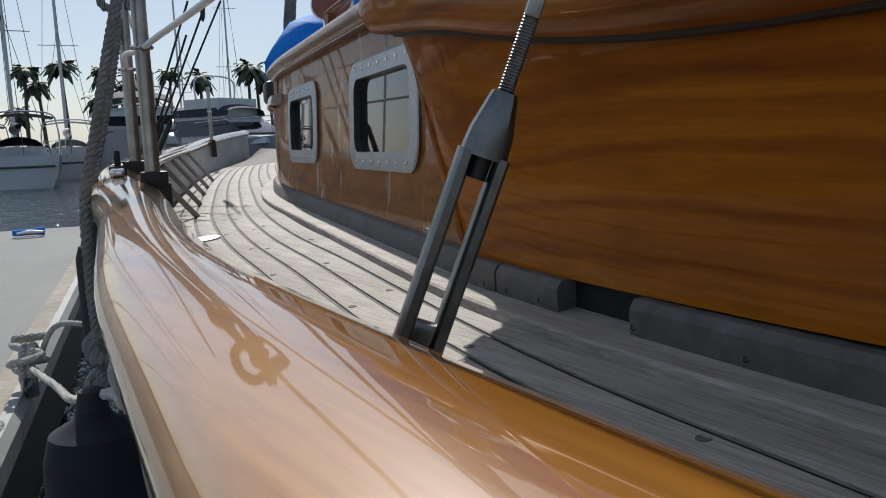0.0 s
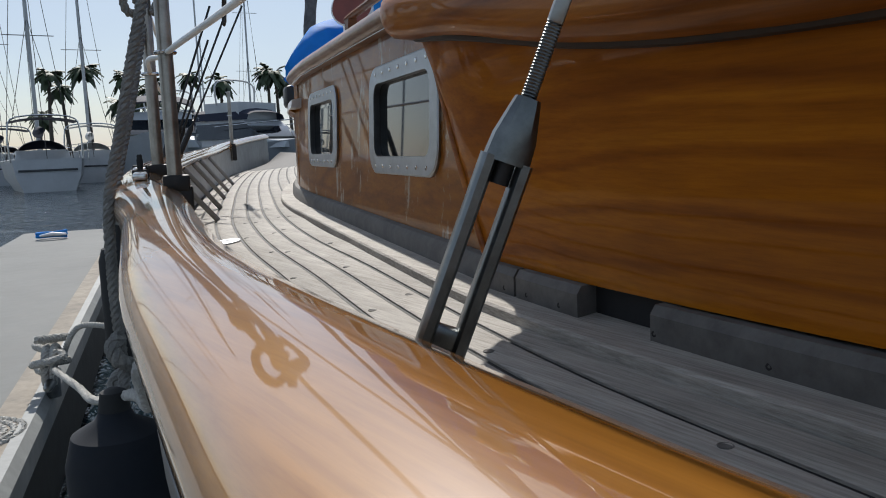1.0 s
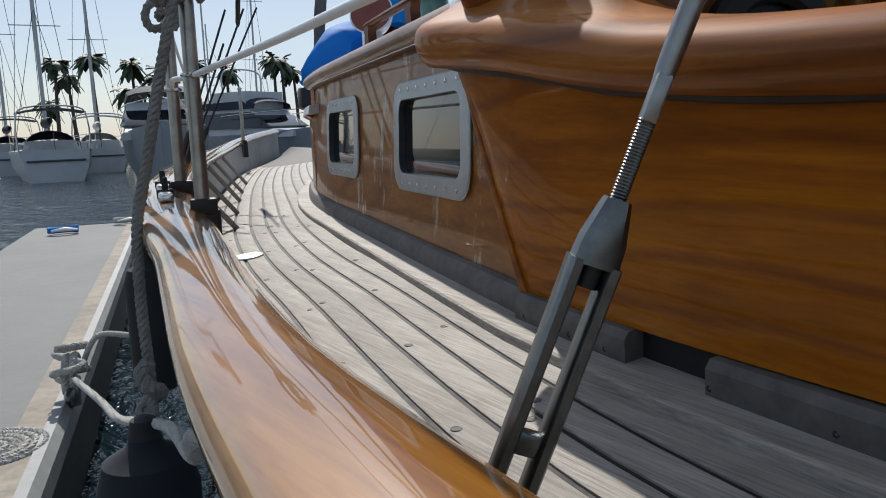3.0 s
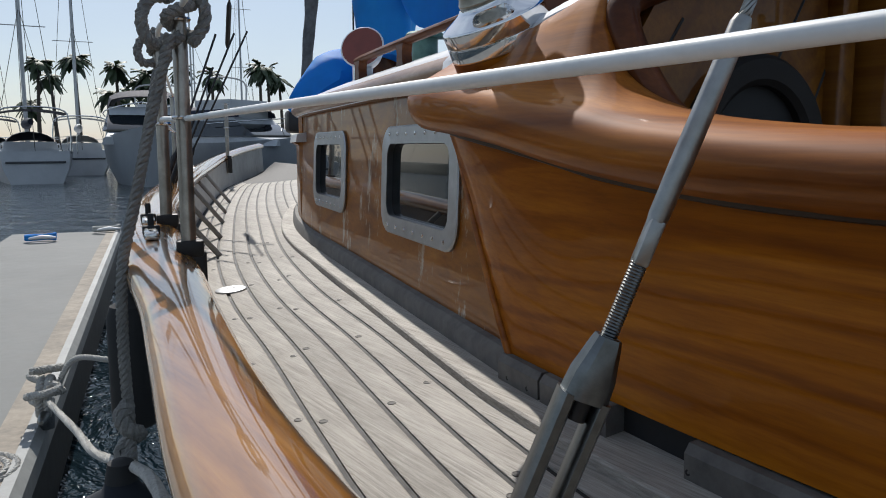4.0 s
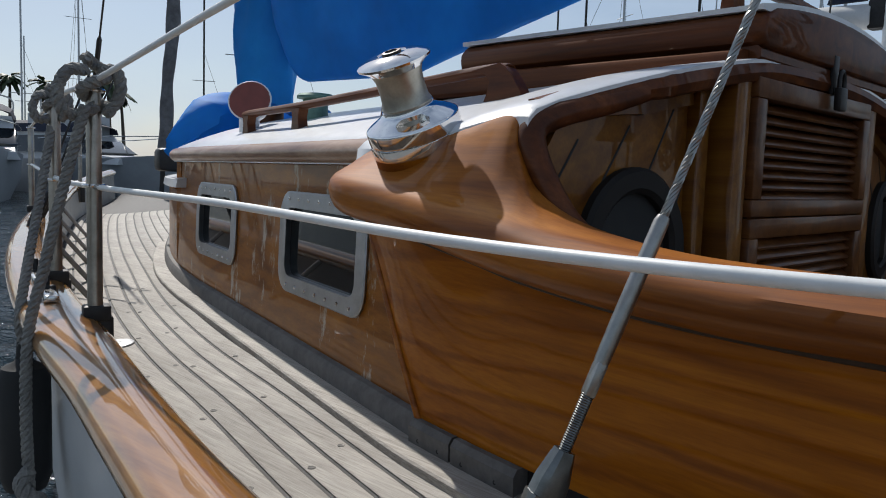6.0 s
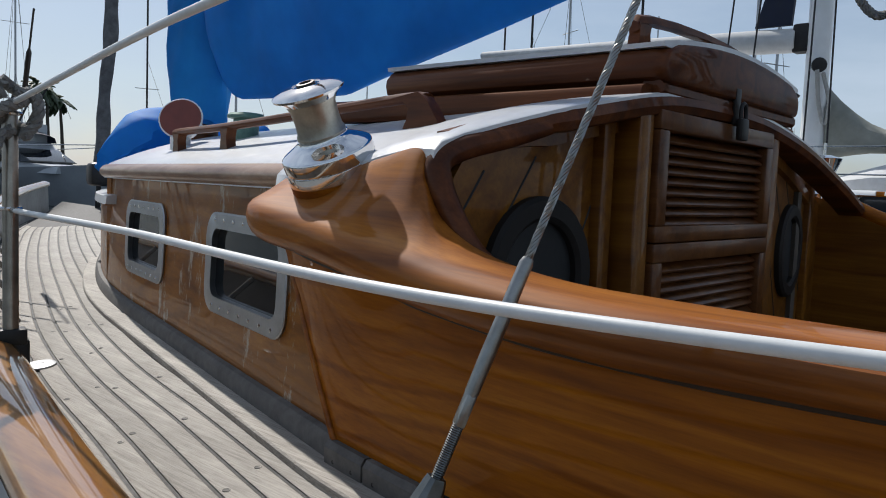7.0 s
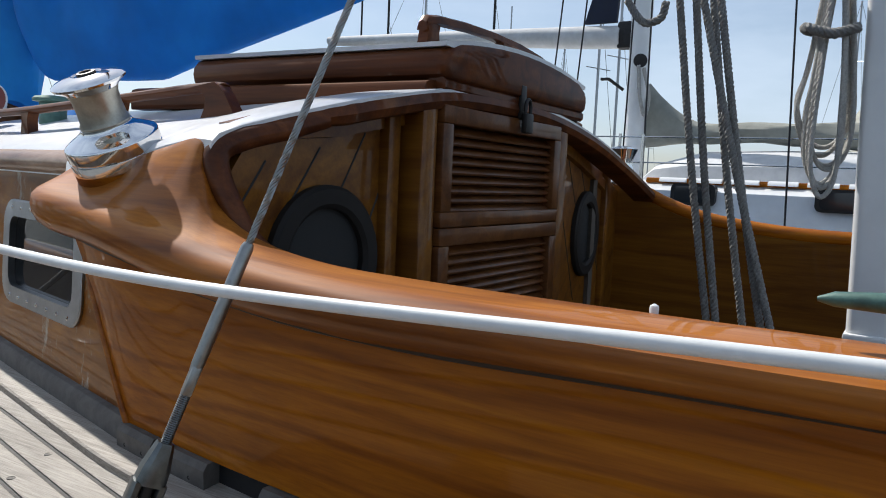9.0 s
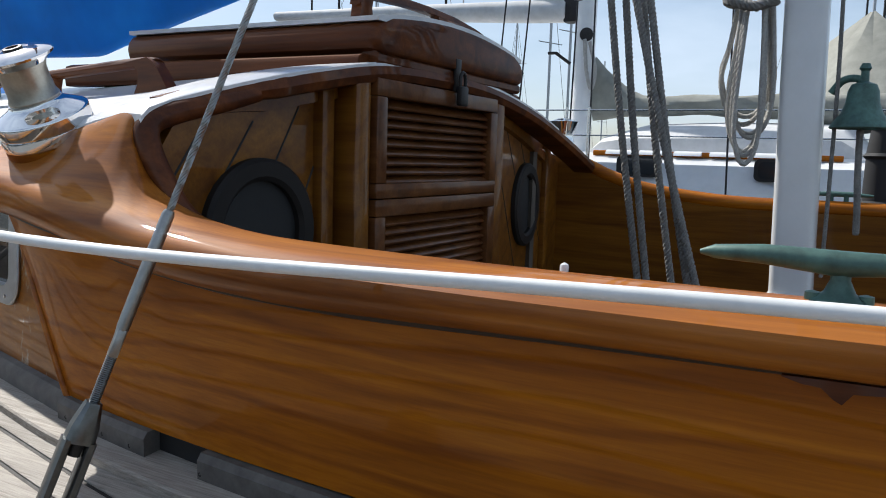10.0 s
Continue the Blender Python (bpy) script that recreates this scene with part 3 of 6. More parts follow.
for i in range(1, len(ext) - 2):
    for k in range(7 if i < len(ext) - 3 else 8):
        t = k / 7
        p0_, p1_, p2_, p3_ = ext[i - 1:i + 3]
        xo, yo, zb, zt, xi, yi, zi = 0.5 * (2 * p1_ + (p2_ - p0_) * t + (2 * p0_ - 5 * p1_ + 4 * p2_ - p3_) * t * t + (3 * p1_ - p0_ - 3 * p2_ + p3_) * t ** 3)
        h = zt - zb
        row = [(xo + 0.045, yo, zb), (xo + 0.014, yo, zb + 0.001), (xo + 0.003, yo, zb + 0.13 * h), (xo - 0.005, yo, zb + 0.32 * h), (xo - 0.008, yo, zb + 0.52 * h), (xo - 0.005, yo, zb + 0.74 * h), (xo + 0.004, yo, zt - 0.008), (xo + 0.018, yo, zt - 0.001)]
        for q in (0.12, 0.24, 0.36, 0.48, 0.6, 0.72, 0.84, 0.94):
            row.append((xo + 0.018 + (xi - 0.006 - xo - 0.018) * q, yo + (yi - yo) * q, zt + (zi - zt) * q ** 1.45 + 0.004 * math.sin(math.pi * q)))
        row += [(xi - 0.004, yi, zi - 0.001), (xi + 0.004, yi, zi - 0.008), (xi + 0.004, yi, zi - 0.045), (xi - 0.03, yi, zi - 0.06)]
        secs.append(row)
loft(bm, secs)
part("coaming_cap", bm, M_CAP, coaming, "rounded varnished cap sweeping up to the roof")
bm = bmesh.new()
loft(bm, [[(CXI(y) - 0.02, y, CZI(y) - 0.03), (CXI(y) + 0.0, y, CZI(y) - 0.02), (CXI(y) + 0.10, y, 0.55), (CXI(y) + 0.07, y, 0.55)] for y in steps(0.06, -1.8, 0.06)])
part("inner_panel", bm, M_PANEL, coaming)

# base strips under the coaming, with a limber hole
for ya, yb in ((0.285, 0.185), (0.18, 0.05), (-0.065, -1.6)):
    bm = bmesh.new()
    secs = []
    for y in steps(ya, yb, 0.06):
        x, z = XB(y), deck_z(XB(y), y) + 0.004
        secs.append([(x + 0.03, y, z), (x - 0.016, y, z), (x - 0.017, y, z + 0.033), (x - 0.010, y, z + 0.042), (x + 0.03, y, z + 0.043)])
    loft(bm, secs)
    part("base_block", bm, M_GREYWOOD, coaming, "bare grey timber block with screw holes")

# black block added behind the limber hole to paint its shaded inside
bm = bmesh.new()
loft(bm, [[(XB(y) + 0.012, y, deck_z(XB(y), y) - 0.005), (XB(y) + 0.012, y, 0.942), (XB(y) + 0.05, y, 0.942), (XB(y) + 0.05, y, deck_z(XB(y), y) - 0.005)] for y in steps(0.075, -0.085, 0.03)])
part("limber_shade_block", bm, M_BLACK, coaming, "black block painting the shade inside the drain hole under the coaming")

# ---- aft bulkhead and companionway ----
bulkhead = thing("cabin_bulkhead", "varnished aft bulkhead with diagonal panelling and portholes", "bulkhead", (0.0, 0.03, 0.6))
bm = bmesh.new()


def bulk_y(x):
    return 0.035 + 0.07 * max(0.0, -0.31 - x) + 0.10 * max(0.0, x - 0.33)




def panel_top(x):
    """The panel stops under the roof arch, and under the coaming cap at its outboard end."""
    return min(ARCH(x) - 0.004, float(np.interp(x, (-0.715, -0.70, -0.66, -0.64), (1.27, 1.33, 1.39, 9.0))))


loft(bm, [[(x, bulk_y(x), 0.5), (x, bulk_y(x), panel_top(x)), (x, bulk_y(x) + 0.03, panel_top(x)), (x, bulk_y(x) + 0.03, 0.5)] for x in steps(-0.715, 1.08, 0.0225)])
part("panel", bm, M_PANEL, bulkhead)
bm = bmesh.new()
secs = []
for k in range(49):
    x = -0.668 + 1.768 * k / 48
    y, z, w = arch_y(x), ARCH(x), 0.034 - 0.018 * max(0.0, 1 - k / 4)
    secs.append([(x, y + 0.05, z + 0.003), (x, y - 0.004, z + 0.003), (x, y - 0.016, z - 0.003), (x, y - 0.020, z - 0.5 * w), (x, y - 0.014, z - w + 0.004), (x, y - 0.004, z - w), (x, y + 0.05, z - w)])
loft(bm, secs)
part("arched_moulding", bm, M_DARKWOOD, bulkhead, "dark rounded moulding under the roof edge")
bm = bmesh.new()
tube(bm, catmull([(-0.712, -0.03, 1.236), (-0.712, 0.005, 1.258), (-0.712, 0.037, 1.294), (-0.716, 0.060, 1.338), (-0.708, 0.068, 1.370), (-0.670, 0.054, 1.390), (-0.615, 0.026, 1.406), (-0.56, 0.003, 1.424)], 6), [0.012 + 0.006 * math.sin(math.pi * k / 42) for k in range(43)], 12)
part("corner_moulding", bm, M_DARKWOOD, bulkhead, "dark moulding curling down inside the coaming cap")
bm = bmesh.new()
loft(bm, [[(x, bulk_y(x) + 0.004, ARCH(x) - 0.03), (x, bulk_y(x) - 0.008, ARCH(x) - 0.03), (x, bulk_y(x) - 0.010, ARCH(x) - 0.032 - 0.024 * min(1.0, (x + 0.64) / 0.14)), (x, bulk_y(x) + 0.004, ARCH(x) - 0.034 - 0.024 * min(1.0, (x + 0.64) / 0.14))] for x in steps(-0.64, -0.285, 0.02)])
part("frieze_rail", bm, M_PANEL, bulkhead, "flat varnished rail following the arch")
door = thing("companionway_doors", "louvred varnished companionway washboards with a padlock", "door", (0.0, 0.0, 0.6))
for x in (-0.30, 0.30):
    bm = bmesh.new()
    box(bm, (x, 0.012, 0.985), (0.048, 0.05, 0.97), None, 0.005)
    part("post", bm, M_PANEL, door)
for z0, z1 in ((1.285, 1.445), (1.06, 1.222)):
    bm = bmesh.new()
    box(bm, (0, 0.0, z1 + 0.0165), (0.53, 0.04, 0.033), None, 0.004)
    part("rail", bm, M_SLAT, door)
    bm = bmesh.new()
    box(bm, (0, 0.0, z0 - 0.0145), (0.53, 0.04, 0.029), None, 0.004)
    part("rail", bm, M_SLAT, door)
    for x in (-0.248, 0.248):
        bm = bmesh.new()
        box(bm, (x, 0.0, (z0 + z1) / 2), (0.036, 0.04, z1 - z0), None, 0.003)
        part("stile", bm, M_SLAT, door)
    for k in range(9):
        bm = bmesh.new()
        box(bm, (0, 0.004, z0 + (k + 0.5) * (z1 - z0) / 9), (0.462, 0.034, 0.006), pose(0, 0, 0, 38, 0, 0), 0.0015)
        part("slat", bm, M_SLAT, door)
hatch = thing("sliding_hatch", "dark varnished sliding hatch with pale top and grab rail", "hatch", (0.15, 0.3, 1.5))


def lid_section(y, inset):
    side = [(-0.258, 1.522), (-0.270, 1.530), (-0.274, 1.548), (-0.272, 1.562), (-0.262, 1.574), (-0.246, 1.582)]
    top = [(x, 1.586 + 0.030 * (1 - ((x - 0.07) / 0.33) ** 2)) for x in steps(-0.22, 0.36, 0.058)]
    pts = side + top + [(0.14 - x, z) for x, z in reversed(side)]
    return [(0.07 + (x - 0.07) * (1 - inset), y, 1.55 + (z - 1.55) * (1 - 4 * inset)) for x, z in pts]


bm = bmesh.new()
loft(bm, [lid_section(y, i) for y, i in ((-0.022, 0.05), (-0.020, 0.03), (-0.012, 0.012), (0.0, 0.0), (0.3, 0.0), (0.62, 0.0), (0.63, 0.02))])
part("hatch_lid", bm, M_DARKWOOD, hatch)
bm = bmesh.new()
loft(bm, [[(x, y, z) for y, z in ((0.02, 1.502), (-0.010, 1.502), (-0.016, 1.508), (-0.016, 1.520), (-0.010, 1.526), (0.02, 1.526))] for x in steps(-0.262, 0.402, 0.08)])
part("hatch_front_bead", bm, M_DARKWOOD, hatch, "dark bead under the front of the lid")
bm = bmesh.new()
loft(bm, [[(-0.19 + 0.025 * w, 0.07 + sy, z) for sy in (-0.011, 0.011)] + [(-0.19 - 0.025 * w, 0.07 + sy, z) for sy in (0.011, -0.011)] for z, w in ((1.585, 1.3), (1.60, 0.9), (1.62, 0.75), (1.636, 0.9))])
part("grab_foot", bm, M_DARKWOOD, hatch)
for gx, gz in ((0.12, 1.60), (0.385, 1.578)):
    bm = bmesh.new()
    loft(bm, [[(gx + sx * w, 0.07 + sy * 0.011, gz + h) for sx, sy in ((-1, -1), (1, -1), (1, 1), (-1, 1))] for h, w in ((0.0, 0.028), (0.018, 0.017), (0.036, 0.016), (0.052, 0.024))])
    part("grab_foot", bm, M_DARKWOOD, hatch)
bm = bmesh.new()
loft(bm, [[(x, 0.07 + sy * 0.012, z + dz) for sy, dz in ((-1, -0.006), (-0.7, 0.007), (0, 0.011), (0.7, 0.007), (1, -0.006), (0, -0.010))] for x, z in ((-0.215, 1.628), (-0.205, 1.640), (-0.16, 1.647), (-0.05, 1.654), (0.07, 1.656), (0.19, 1.653), (0.30, 1.643), (0.375, 1.630), (0.402, 1.618), (0.408, 1.604))])
part("grab_rail", bm, M_DARKWOOD, hatch)

# starboard coaming, cockpit sole, stern closing
stb = thing("starboard_coaming", "varnished starboard coaming seen across the cockpit", "coaming", (1.08, -0.5, 0.6))
SZ = curve([(-2.4, 1.24), (-0.8, 1.235), (-0.35, 1.245), (-0.15, 1.275), (0.0, 1.33), (0.08, 1.37), (0.3, 1.40)])
bm = bmesh.new()
loft(bm, [[(1.06, y, 0.5), (1.06, y, SZ(y) - 0.03), (1.10, y, SZ(y) - 0.03), (1.16, y, 0.9)] for y in steps(0.25, -2.4, 0.06)])
part("coaming_side", bm, M_PANEL, stb)
bm = bmesh.new()
tube(bm, [(1.085, y, SZ(y) - 0.015) for y in steps(0.08, -2.4, 0.06)], 0.024, 10)
part("coaming_cap", bm, M_COAM, stb)
bm = bmesh.new()
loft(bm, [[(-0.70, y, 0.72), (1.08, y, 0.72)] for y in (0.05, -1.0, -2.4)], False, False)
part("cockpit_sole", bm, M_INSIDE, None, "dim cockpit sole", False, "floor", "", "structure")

# ---- dock ----
dock = thing("floating_dock", "pale floating dock finger with timber edge", "dock", (-1.2, 3, 0), "", "structure")
D0, D1 = Vector((-1.62, -0.2, 0)), Vector((0.40, 8.0, 0))
dd = (D1 - D0).normalized()
dn = Vector((-dd.y, dd.x, 0))
bm = bmesh.new()
D0 = D0 - dd * 5
loft(bm, [[p + dn * 0.13 + Vector((0, 0, 0.365)), p + dn * 1.0 + Vector((0, 0, 0.365)), p + dn * 1.0 + Vector((0, 0, -0.1)), p + dn * 0.13 + Vector((0, 0, -0.1))] for p in (D0, D1)])
part("walkway", bm, M_DOCK, dock, "", False)
bm = bmesh.new()
loft(bm, [[p + dn * 0.05 + Vector((0, 0, 0.38)), p + dn * 0.128 + Vector((0, 0, 0.38)), p + dn * 0.128 + Vector((0, 0, 0.2)), p + dn * 0.05 + Vector((0, 0, 0.2))] for p in (D0, D1)])
part("edge_timber", bm, M_DOCKWOOD, dock, "", False)
bm = bmesh.new()
loft(bm, [[p + dn * 0.0 + Vector((0, 0, 0.36)), p + dn * 0.02 + Vector((0, 0, 0.385)), p + dn * 0.05 + Vector((0, 0, 0.385)), p + dn * 0.05 + Vector((0, 0, 0.3)), p + dn * 0.0 + Vector((0, 0, 0.3))] for p in (D0, D1)])
part("rub_edge", bm, M_DOCKEDGE, dock, "")
bm = bmesh.new()
loft(bm, [[p + dn * 0.03 + Vector((0, 0, 0.32)), p + dn * 0.05 + Vector((0, 0, 0.32)), p + dn * 0.05 + Vector((0, 0, -0.2)), p + dn * 0.03 + Vector((0, 0, -0.2))] for p in (D0, D1)])
part("dock_side", bm, M_DOCKSIDE, dock, "", False)


def rope(bm, pts, r, pitch=0.035, strands=3, n=8, seg=6):
    """Laid rope: strands twisted round a smooth path."""
    path = catmull(pts, n)
    dist, pos_ = 0.0, []
    for i, p in enumerate(path):
        dist += (p - path[i - 1]).length if i else 0.0
        pos_.append(dist)
    count = min(420, max(8, int(dist / (pitch / 7))))
    fine = []
    for k in range(count + 1):
        d = dist * k / count
        i = min(len(path) - 2, int(np.searchsorted(pos_, d, side="right")) - 1)
        f = (d - pos_[i]) / max(1e-9, pos_[i + 1] - pos_[i])
        fine.append((path[i].lerp(path[i + 1], f), (path[i + 1] - path[i]).normalized(), d))
    for j in range(strands):
        line = []
        for p, d, s in fine:
            u = d.cross(Vector((0.31, 0.2, 0.93))).normalized()
            v = d.cross(u)
            a = 2 * math.pi * (s / pitch + j / strands)
            line.append(p + (u * math.cos(a) + v * math.sin(a)) * r * 0.5)
        tube(bm, line, r * 0.58, seg, True)


# ---- winch ----
winch = thing("winch", "chromed sheet winch with a worn drum on the coaming", "winch", (-0.70, 0.285, 1.33))
WX = axis_to((-0.45, -0.03, 0.89), (-0.705, 0.281, 1.351)) @ Matrix.Diagonal((0.98, 0.98, 0.85, 1))
bm = bmesh.new()
lathe(bm, [(0.069, -0.05), (0.069, 0.0), (0.06, 0.001)], WX, 40)
part("pad", bm, M_COAM, winch, "varnished wooden pad")
bm = bmesh.new()
lathe(bm, [(0.066, 0.0), (0.0692, 0.0008), (0.0695, 0.002), (0.0695, 0.003), (0.0695, 0.020), (0.0693, 0.0208), (0.0675, 0.0215), (0.0675, 0.0228), (0.0693, 0.0235), (0.0695, 0.0243), (0.0695, 0.042), (0.0695, 0.043), (0.0688, 0.045), (0.067, 0.0465), (0.062, 0.050), (0.052, 0.056), (0.043, 0.062), (0.039, 0.067), (0.0385, 0.07), (0.03, 0.072)], WX, 48)
part("base", bm, M_CHROME, winch, "polished chrome base ring")
bm = bmesh.new()
lathe(bm, [(0.036, 0.068), (0.0375, 0.074), (0.0345, 0.082), (0.0335, 0.10), (0.0345, 0.122), (0.038, 0.132)], WX, 40)
part("drum", bm, M_DRUM, winch, "dull knurled drum")
bm = bmesh.new()
lathe(bm, [(0.036, 0.130), (0.044, 0.139), (0.053, 0.145), (0.054, 0.149), (0.049, 0.153), (0.035, 0.158), (0.022, 0.160), (0.020, 0.158), (0.012, 0.158)], WX, 48)
cap = part("top_cap", bm, M_CHROME, winch, "flared chrome top")
bm = bmesh.new()
lathe(bm, [(0.014, 0.1575), (0.014, 0.1625), (0.010, 0.163), (0.009, 0.159)], WX, 8)
part("handle_socket", bm, M_IRON, cap, "dark handle socket")

# ---- shroud with turnbuckle ----
shroud = thing("shroud", "wire shroud with swaged end and open-body turnbuckle", "shroud", (-1.12, -0.22, 0.87))
P0, P1, P2, P3 = Vector((-1.118, -0.196, 0.90)), Vector((-1.047, -0.244, 1.122)), Vector((-1.0265, -0.2575, 1.186)), Vector((-0.937, -0.317, 1.46))
bd = (P1 - P0).normalized()
xa = Vector((0.45, 0.89, 0)).cross(bd).normalized()
ya = bd.cross(xa)
B = Matrix.Translation(P0) @ Matrix((xa, ya, bd)).transposed().to_4x4()
L = (P1 - P0).length
bm = bmesh.new()
loft(bm, [[B @ Vector((x * w, y * h, z)) for x, y in ((-1, -0.6), (-0.6, -1), (0.6, -1), (1, -0.6), (1, 0.6), (0.6, 1), (-0.6, 1), (-1, 0.6))] for z, w, h in ((L - 0.036, 0.0125, 0.009), (L - 0.022, 0.0115, 0.009), (L - 0.004, 0.0075, 0.0075), (L, 0.0065, 0.0065))])
body = part("turnbuckle_body", bm, M_GALV, shroud, "grey galvanised open turnbuckle body")
for sx in (-1, 1):
    bm = bmesh.new()
    loft(bm, [[B @ Vector((sx * 0.0100 + x, y, z)) for x, y in ((-0.0040, -0.006), (-0.0022, -0.0085), (0.0022, -0.0085), (0.0040, -0.006), (0.0040, 0.006), (0.0022, 0.0085), (-0.0022, 0.0085), (-0.0040, 0.006))] for z in (0.0, 0.06, 0.12, L - 0.034)])
    part("side_bar", bm, M_GALV, body)
bm = bmesh.new()
box(bm, (0, 0, 0), (0.018, 0.011, 0.014), B @ Matrix.Translation((0, 0, L * 0.42)), 0.003)
part("cross_bar", bm, M_GALV, body)
bm = bmesh.new()
tube(bm, [B @ Vector((0, 0, -0.03)), B @ Vector((0, 0, 0.045))], 0.006, 10)
part("lower_stud", bm, M_IRON, shroud)
bm = bmesh.new()
tube(bm, [P1 - bd * 0.048, P1 - bd * 0.036], 0.0058, 10)
part("stud_end", bm, M_IRON, shroud)
ud = (P2 - P1).normalized()
bm = bmesh.new()
n = 60
tube(bm, [P1 - ud * 0.01 + (P1.lerp(P1 + (P2 - P1) * 0.62, 1) - P1 + ud * 0.01) * i / n for i in range(n + 1)], [0.0042 + 0.0005 * (i % 2) for i in range(n + 1)], 10)
part("threaded_stud", bm, M_GALV, shroud, "threaded stud")
bm = bmesh.new()
box(bm, P1 + (P2 - P1) * 0.78, (0.0085, 0.0105, 0.026), ud.to_track_quat("Z", "X").to_matrix().to_4x4(), 0.002)
part("wrench_flat", bm, M_WIRE, shroud)
wd = (P3 - P2).normalized()
bm = bmesh.new()
tube(bm, [P2 - wd * 0.012, P2, P2 + wd * 0.03, P2 + wd * 0.103, P2 + wd * 0.107], [0.0042, 0.0056, 0.0059, 0.0055, 0.0042], 16)
part("swage", bm, M_WIRE, shroud, "polished swage terminal")
bm = bmesh.new()
top = P3 + wd * 2.4
wire_a = P2 + wd * 0.103
for j in range(7):
    n = 640
    line = []
    for i in range(n + 1):
        p = wire_a.lerp(P3 + wd * 0.6, i / n)
        a = 2 * math.pi * (i / n * (P3 + wd * 0.6 - wire_a).length / 0.03 + j / 7)
        u = wd.cross(Vector((0, 1, 0))).normalized()
        line.append(p + (u * math.cos(a) + wd.cross(u) * math.sin(a)) * 0.0021)
    tube(bm, line, 0.0012, 5, False)
tube(bm, [wire_a, top], 0.0022, 8)
part("wire", bm, M_WIRE, shroud, "laid stainless wire")
bm = bmesh.new()
box(bm, (-1.135, -0.21, 0.865), (0.012, 0.05, 0.07), pose(0, 0, 0, 0, 10, 0), 0.003)
part("chainplate", bm, M_GALV, shroud)

# ---- stanchions, lifelines ----
def stanchion(x, y, z0, z1, rope_head, lean=0.0):
    st = thing("stanchion", "steel stanchion with grey rope knotted round its head", "stanchion", (x, y, z0), "stanchions along the rail")
    bm = bmesh.new()
    tube(bm, [(x, y, z0 - 0.1), (x, y, z1 - 0.02), (x, y, z1)], [0.0125, 0.0125, 0.010], 16)
    part("tube", bm, M_TARNISH, st, "dull steel tube")
    bm = bmesh.new()
    box(bm, (x + 0.002, y, z0 + 0.005), (0.045, 0.034, 0.028), pose(0, 0, 0, 0, 0, -15), 0.004)
    box(bm, (x + 0.012, y, z0 - 0.05), (0.034, 0.032, 0.10), pose(0, 0, 0, 0, 0, -15), 0.005)
    part("socket", bm, M_IRON, st, "dark iron socket bracket")
    for zc in (z1 - 0.17, z1 - 0.01):
        bm = bmesh.new()
        tube(bm, [(x + 0.016 * math.cos(a), y + 0.016 * math.sin(a), zc) for a in [2 * math.pi * k / 14 for k in range(15)]], 0.0035, 6)
        part("eye", bm, M_STEEL, st)
    return st


stanchion(-0.962, 0.815, 1.045, 1.44, True)
stanchion(-0.90, 1.19, 1.06, 1.44, True)
stanchion(-0.33, 3.19, 1.09, 1.46, False)
stanchion(0.48, 4.85, 1.14, 1.52, False)


def knot(x, y, z, r, s):
    """A bulky hitch with a loop beside it, in laid rope."""
    k = thing("rope_hitch", "bulky grey rope hitch round the stanchion head", "rope", (x, y, z), "rope hitches")
    bm = bmesh.new()
    rope(bm, [(x + s * 0.034 * math.cos(a * 0.9), y + s * 0.03 * math.sin(a), z - s * 0.035 + s * 0.012 * a) for a in [0.8 * i for i in range(13)]], r)
    part("turns", bm, M_OLDROPE, k)
    bm = bmesh.new()
    rope(bm, [(x - s * 0.02, y, z + s * 0.05), (x - s * 0.065, y - 0.01, z + s * 0.045), (x - s * 0.09, y - 0.012, z), (x - s * 0.075, y - 0.01, z - s * 0.05), (x - s * 0.03, y, z - s * 0.05), (x, y, z - s * 0.03)], r)
    part("loop", bm, M_OLDROPE, k)
    bm = bmesh.new()
    rope(bm, [(x + s * 0.01, y, z + s * 0.055), (x + s * 0.045, y - 0.01, z + s * 0.05), (x + s * 0.05, y - 0.012, z + s * 0.0), (x + s * 0.02, y - 0.01, z - s * 0.05)], r)
    part("tuck", bm, M_OLDROPE, k)


knot(-0.962, 0.805, 1.425, 0.0105, 0.72)
knot(-0.90, 1.19, 1.42, 0.009, 0.5)
for nm, pts, r in (("lower", [(-0.33, 3.19, 1.29), (-0.90, 1.19, 1.275), (-0.962, 0.815, 1.268), (-1.0107, 0.3, 1.2658), (-1.0752, -0.25, 1.2598), (-1.0553, -0.8, 1.2695), (-1.02, -1.8, 1.285)], 0.0048), ("upper", [(-0.33, 3.19, 1.455), (-0.90, 1.19, 1.435), (-0.962, 0.815, 1.445), (-1.02, 0.3, 1.49), (-1.06, 0.0, 1.505), (-1.12, -0.8, 1.56), (-1.15, -1.8, 1.6)], 0.0048)):
    ll = thing(nm + "_lifeline", "white vinyl covered lifeline wire", "lifeline", pts[2], "lifelines")
    bm = bmesh.new()
    tube(bm, catmull(pts, 10), r, 12)
    part("vinyl_cover", bm, M_VINYL, ll)
    bm = bmesh.new()
    p_, q_ = Vector(pts[2]), Vector(pts[3])
    tube(bm, [p_, p_.lerp(q_, 0.05), p_.lerp(q_, 0.10)], [0.0056, 0.0058, 0.005], 12)
    part("end_sleeve", bm, M_STEEL, ll, "steel sleeve at the stanchion")

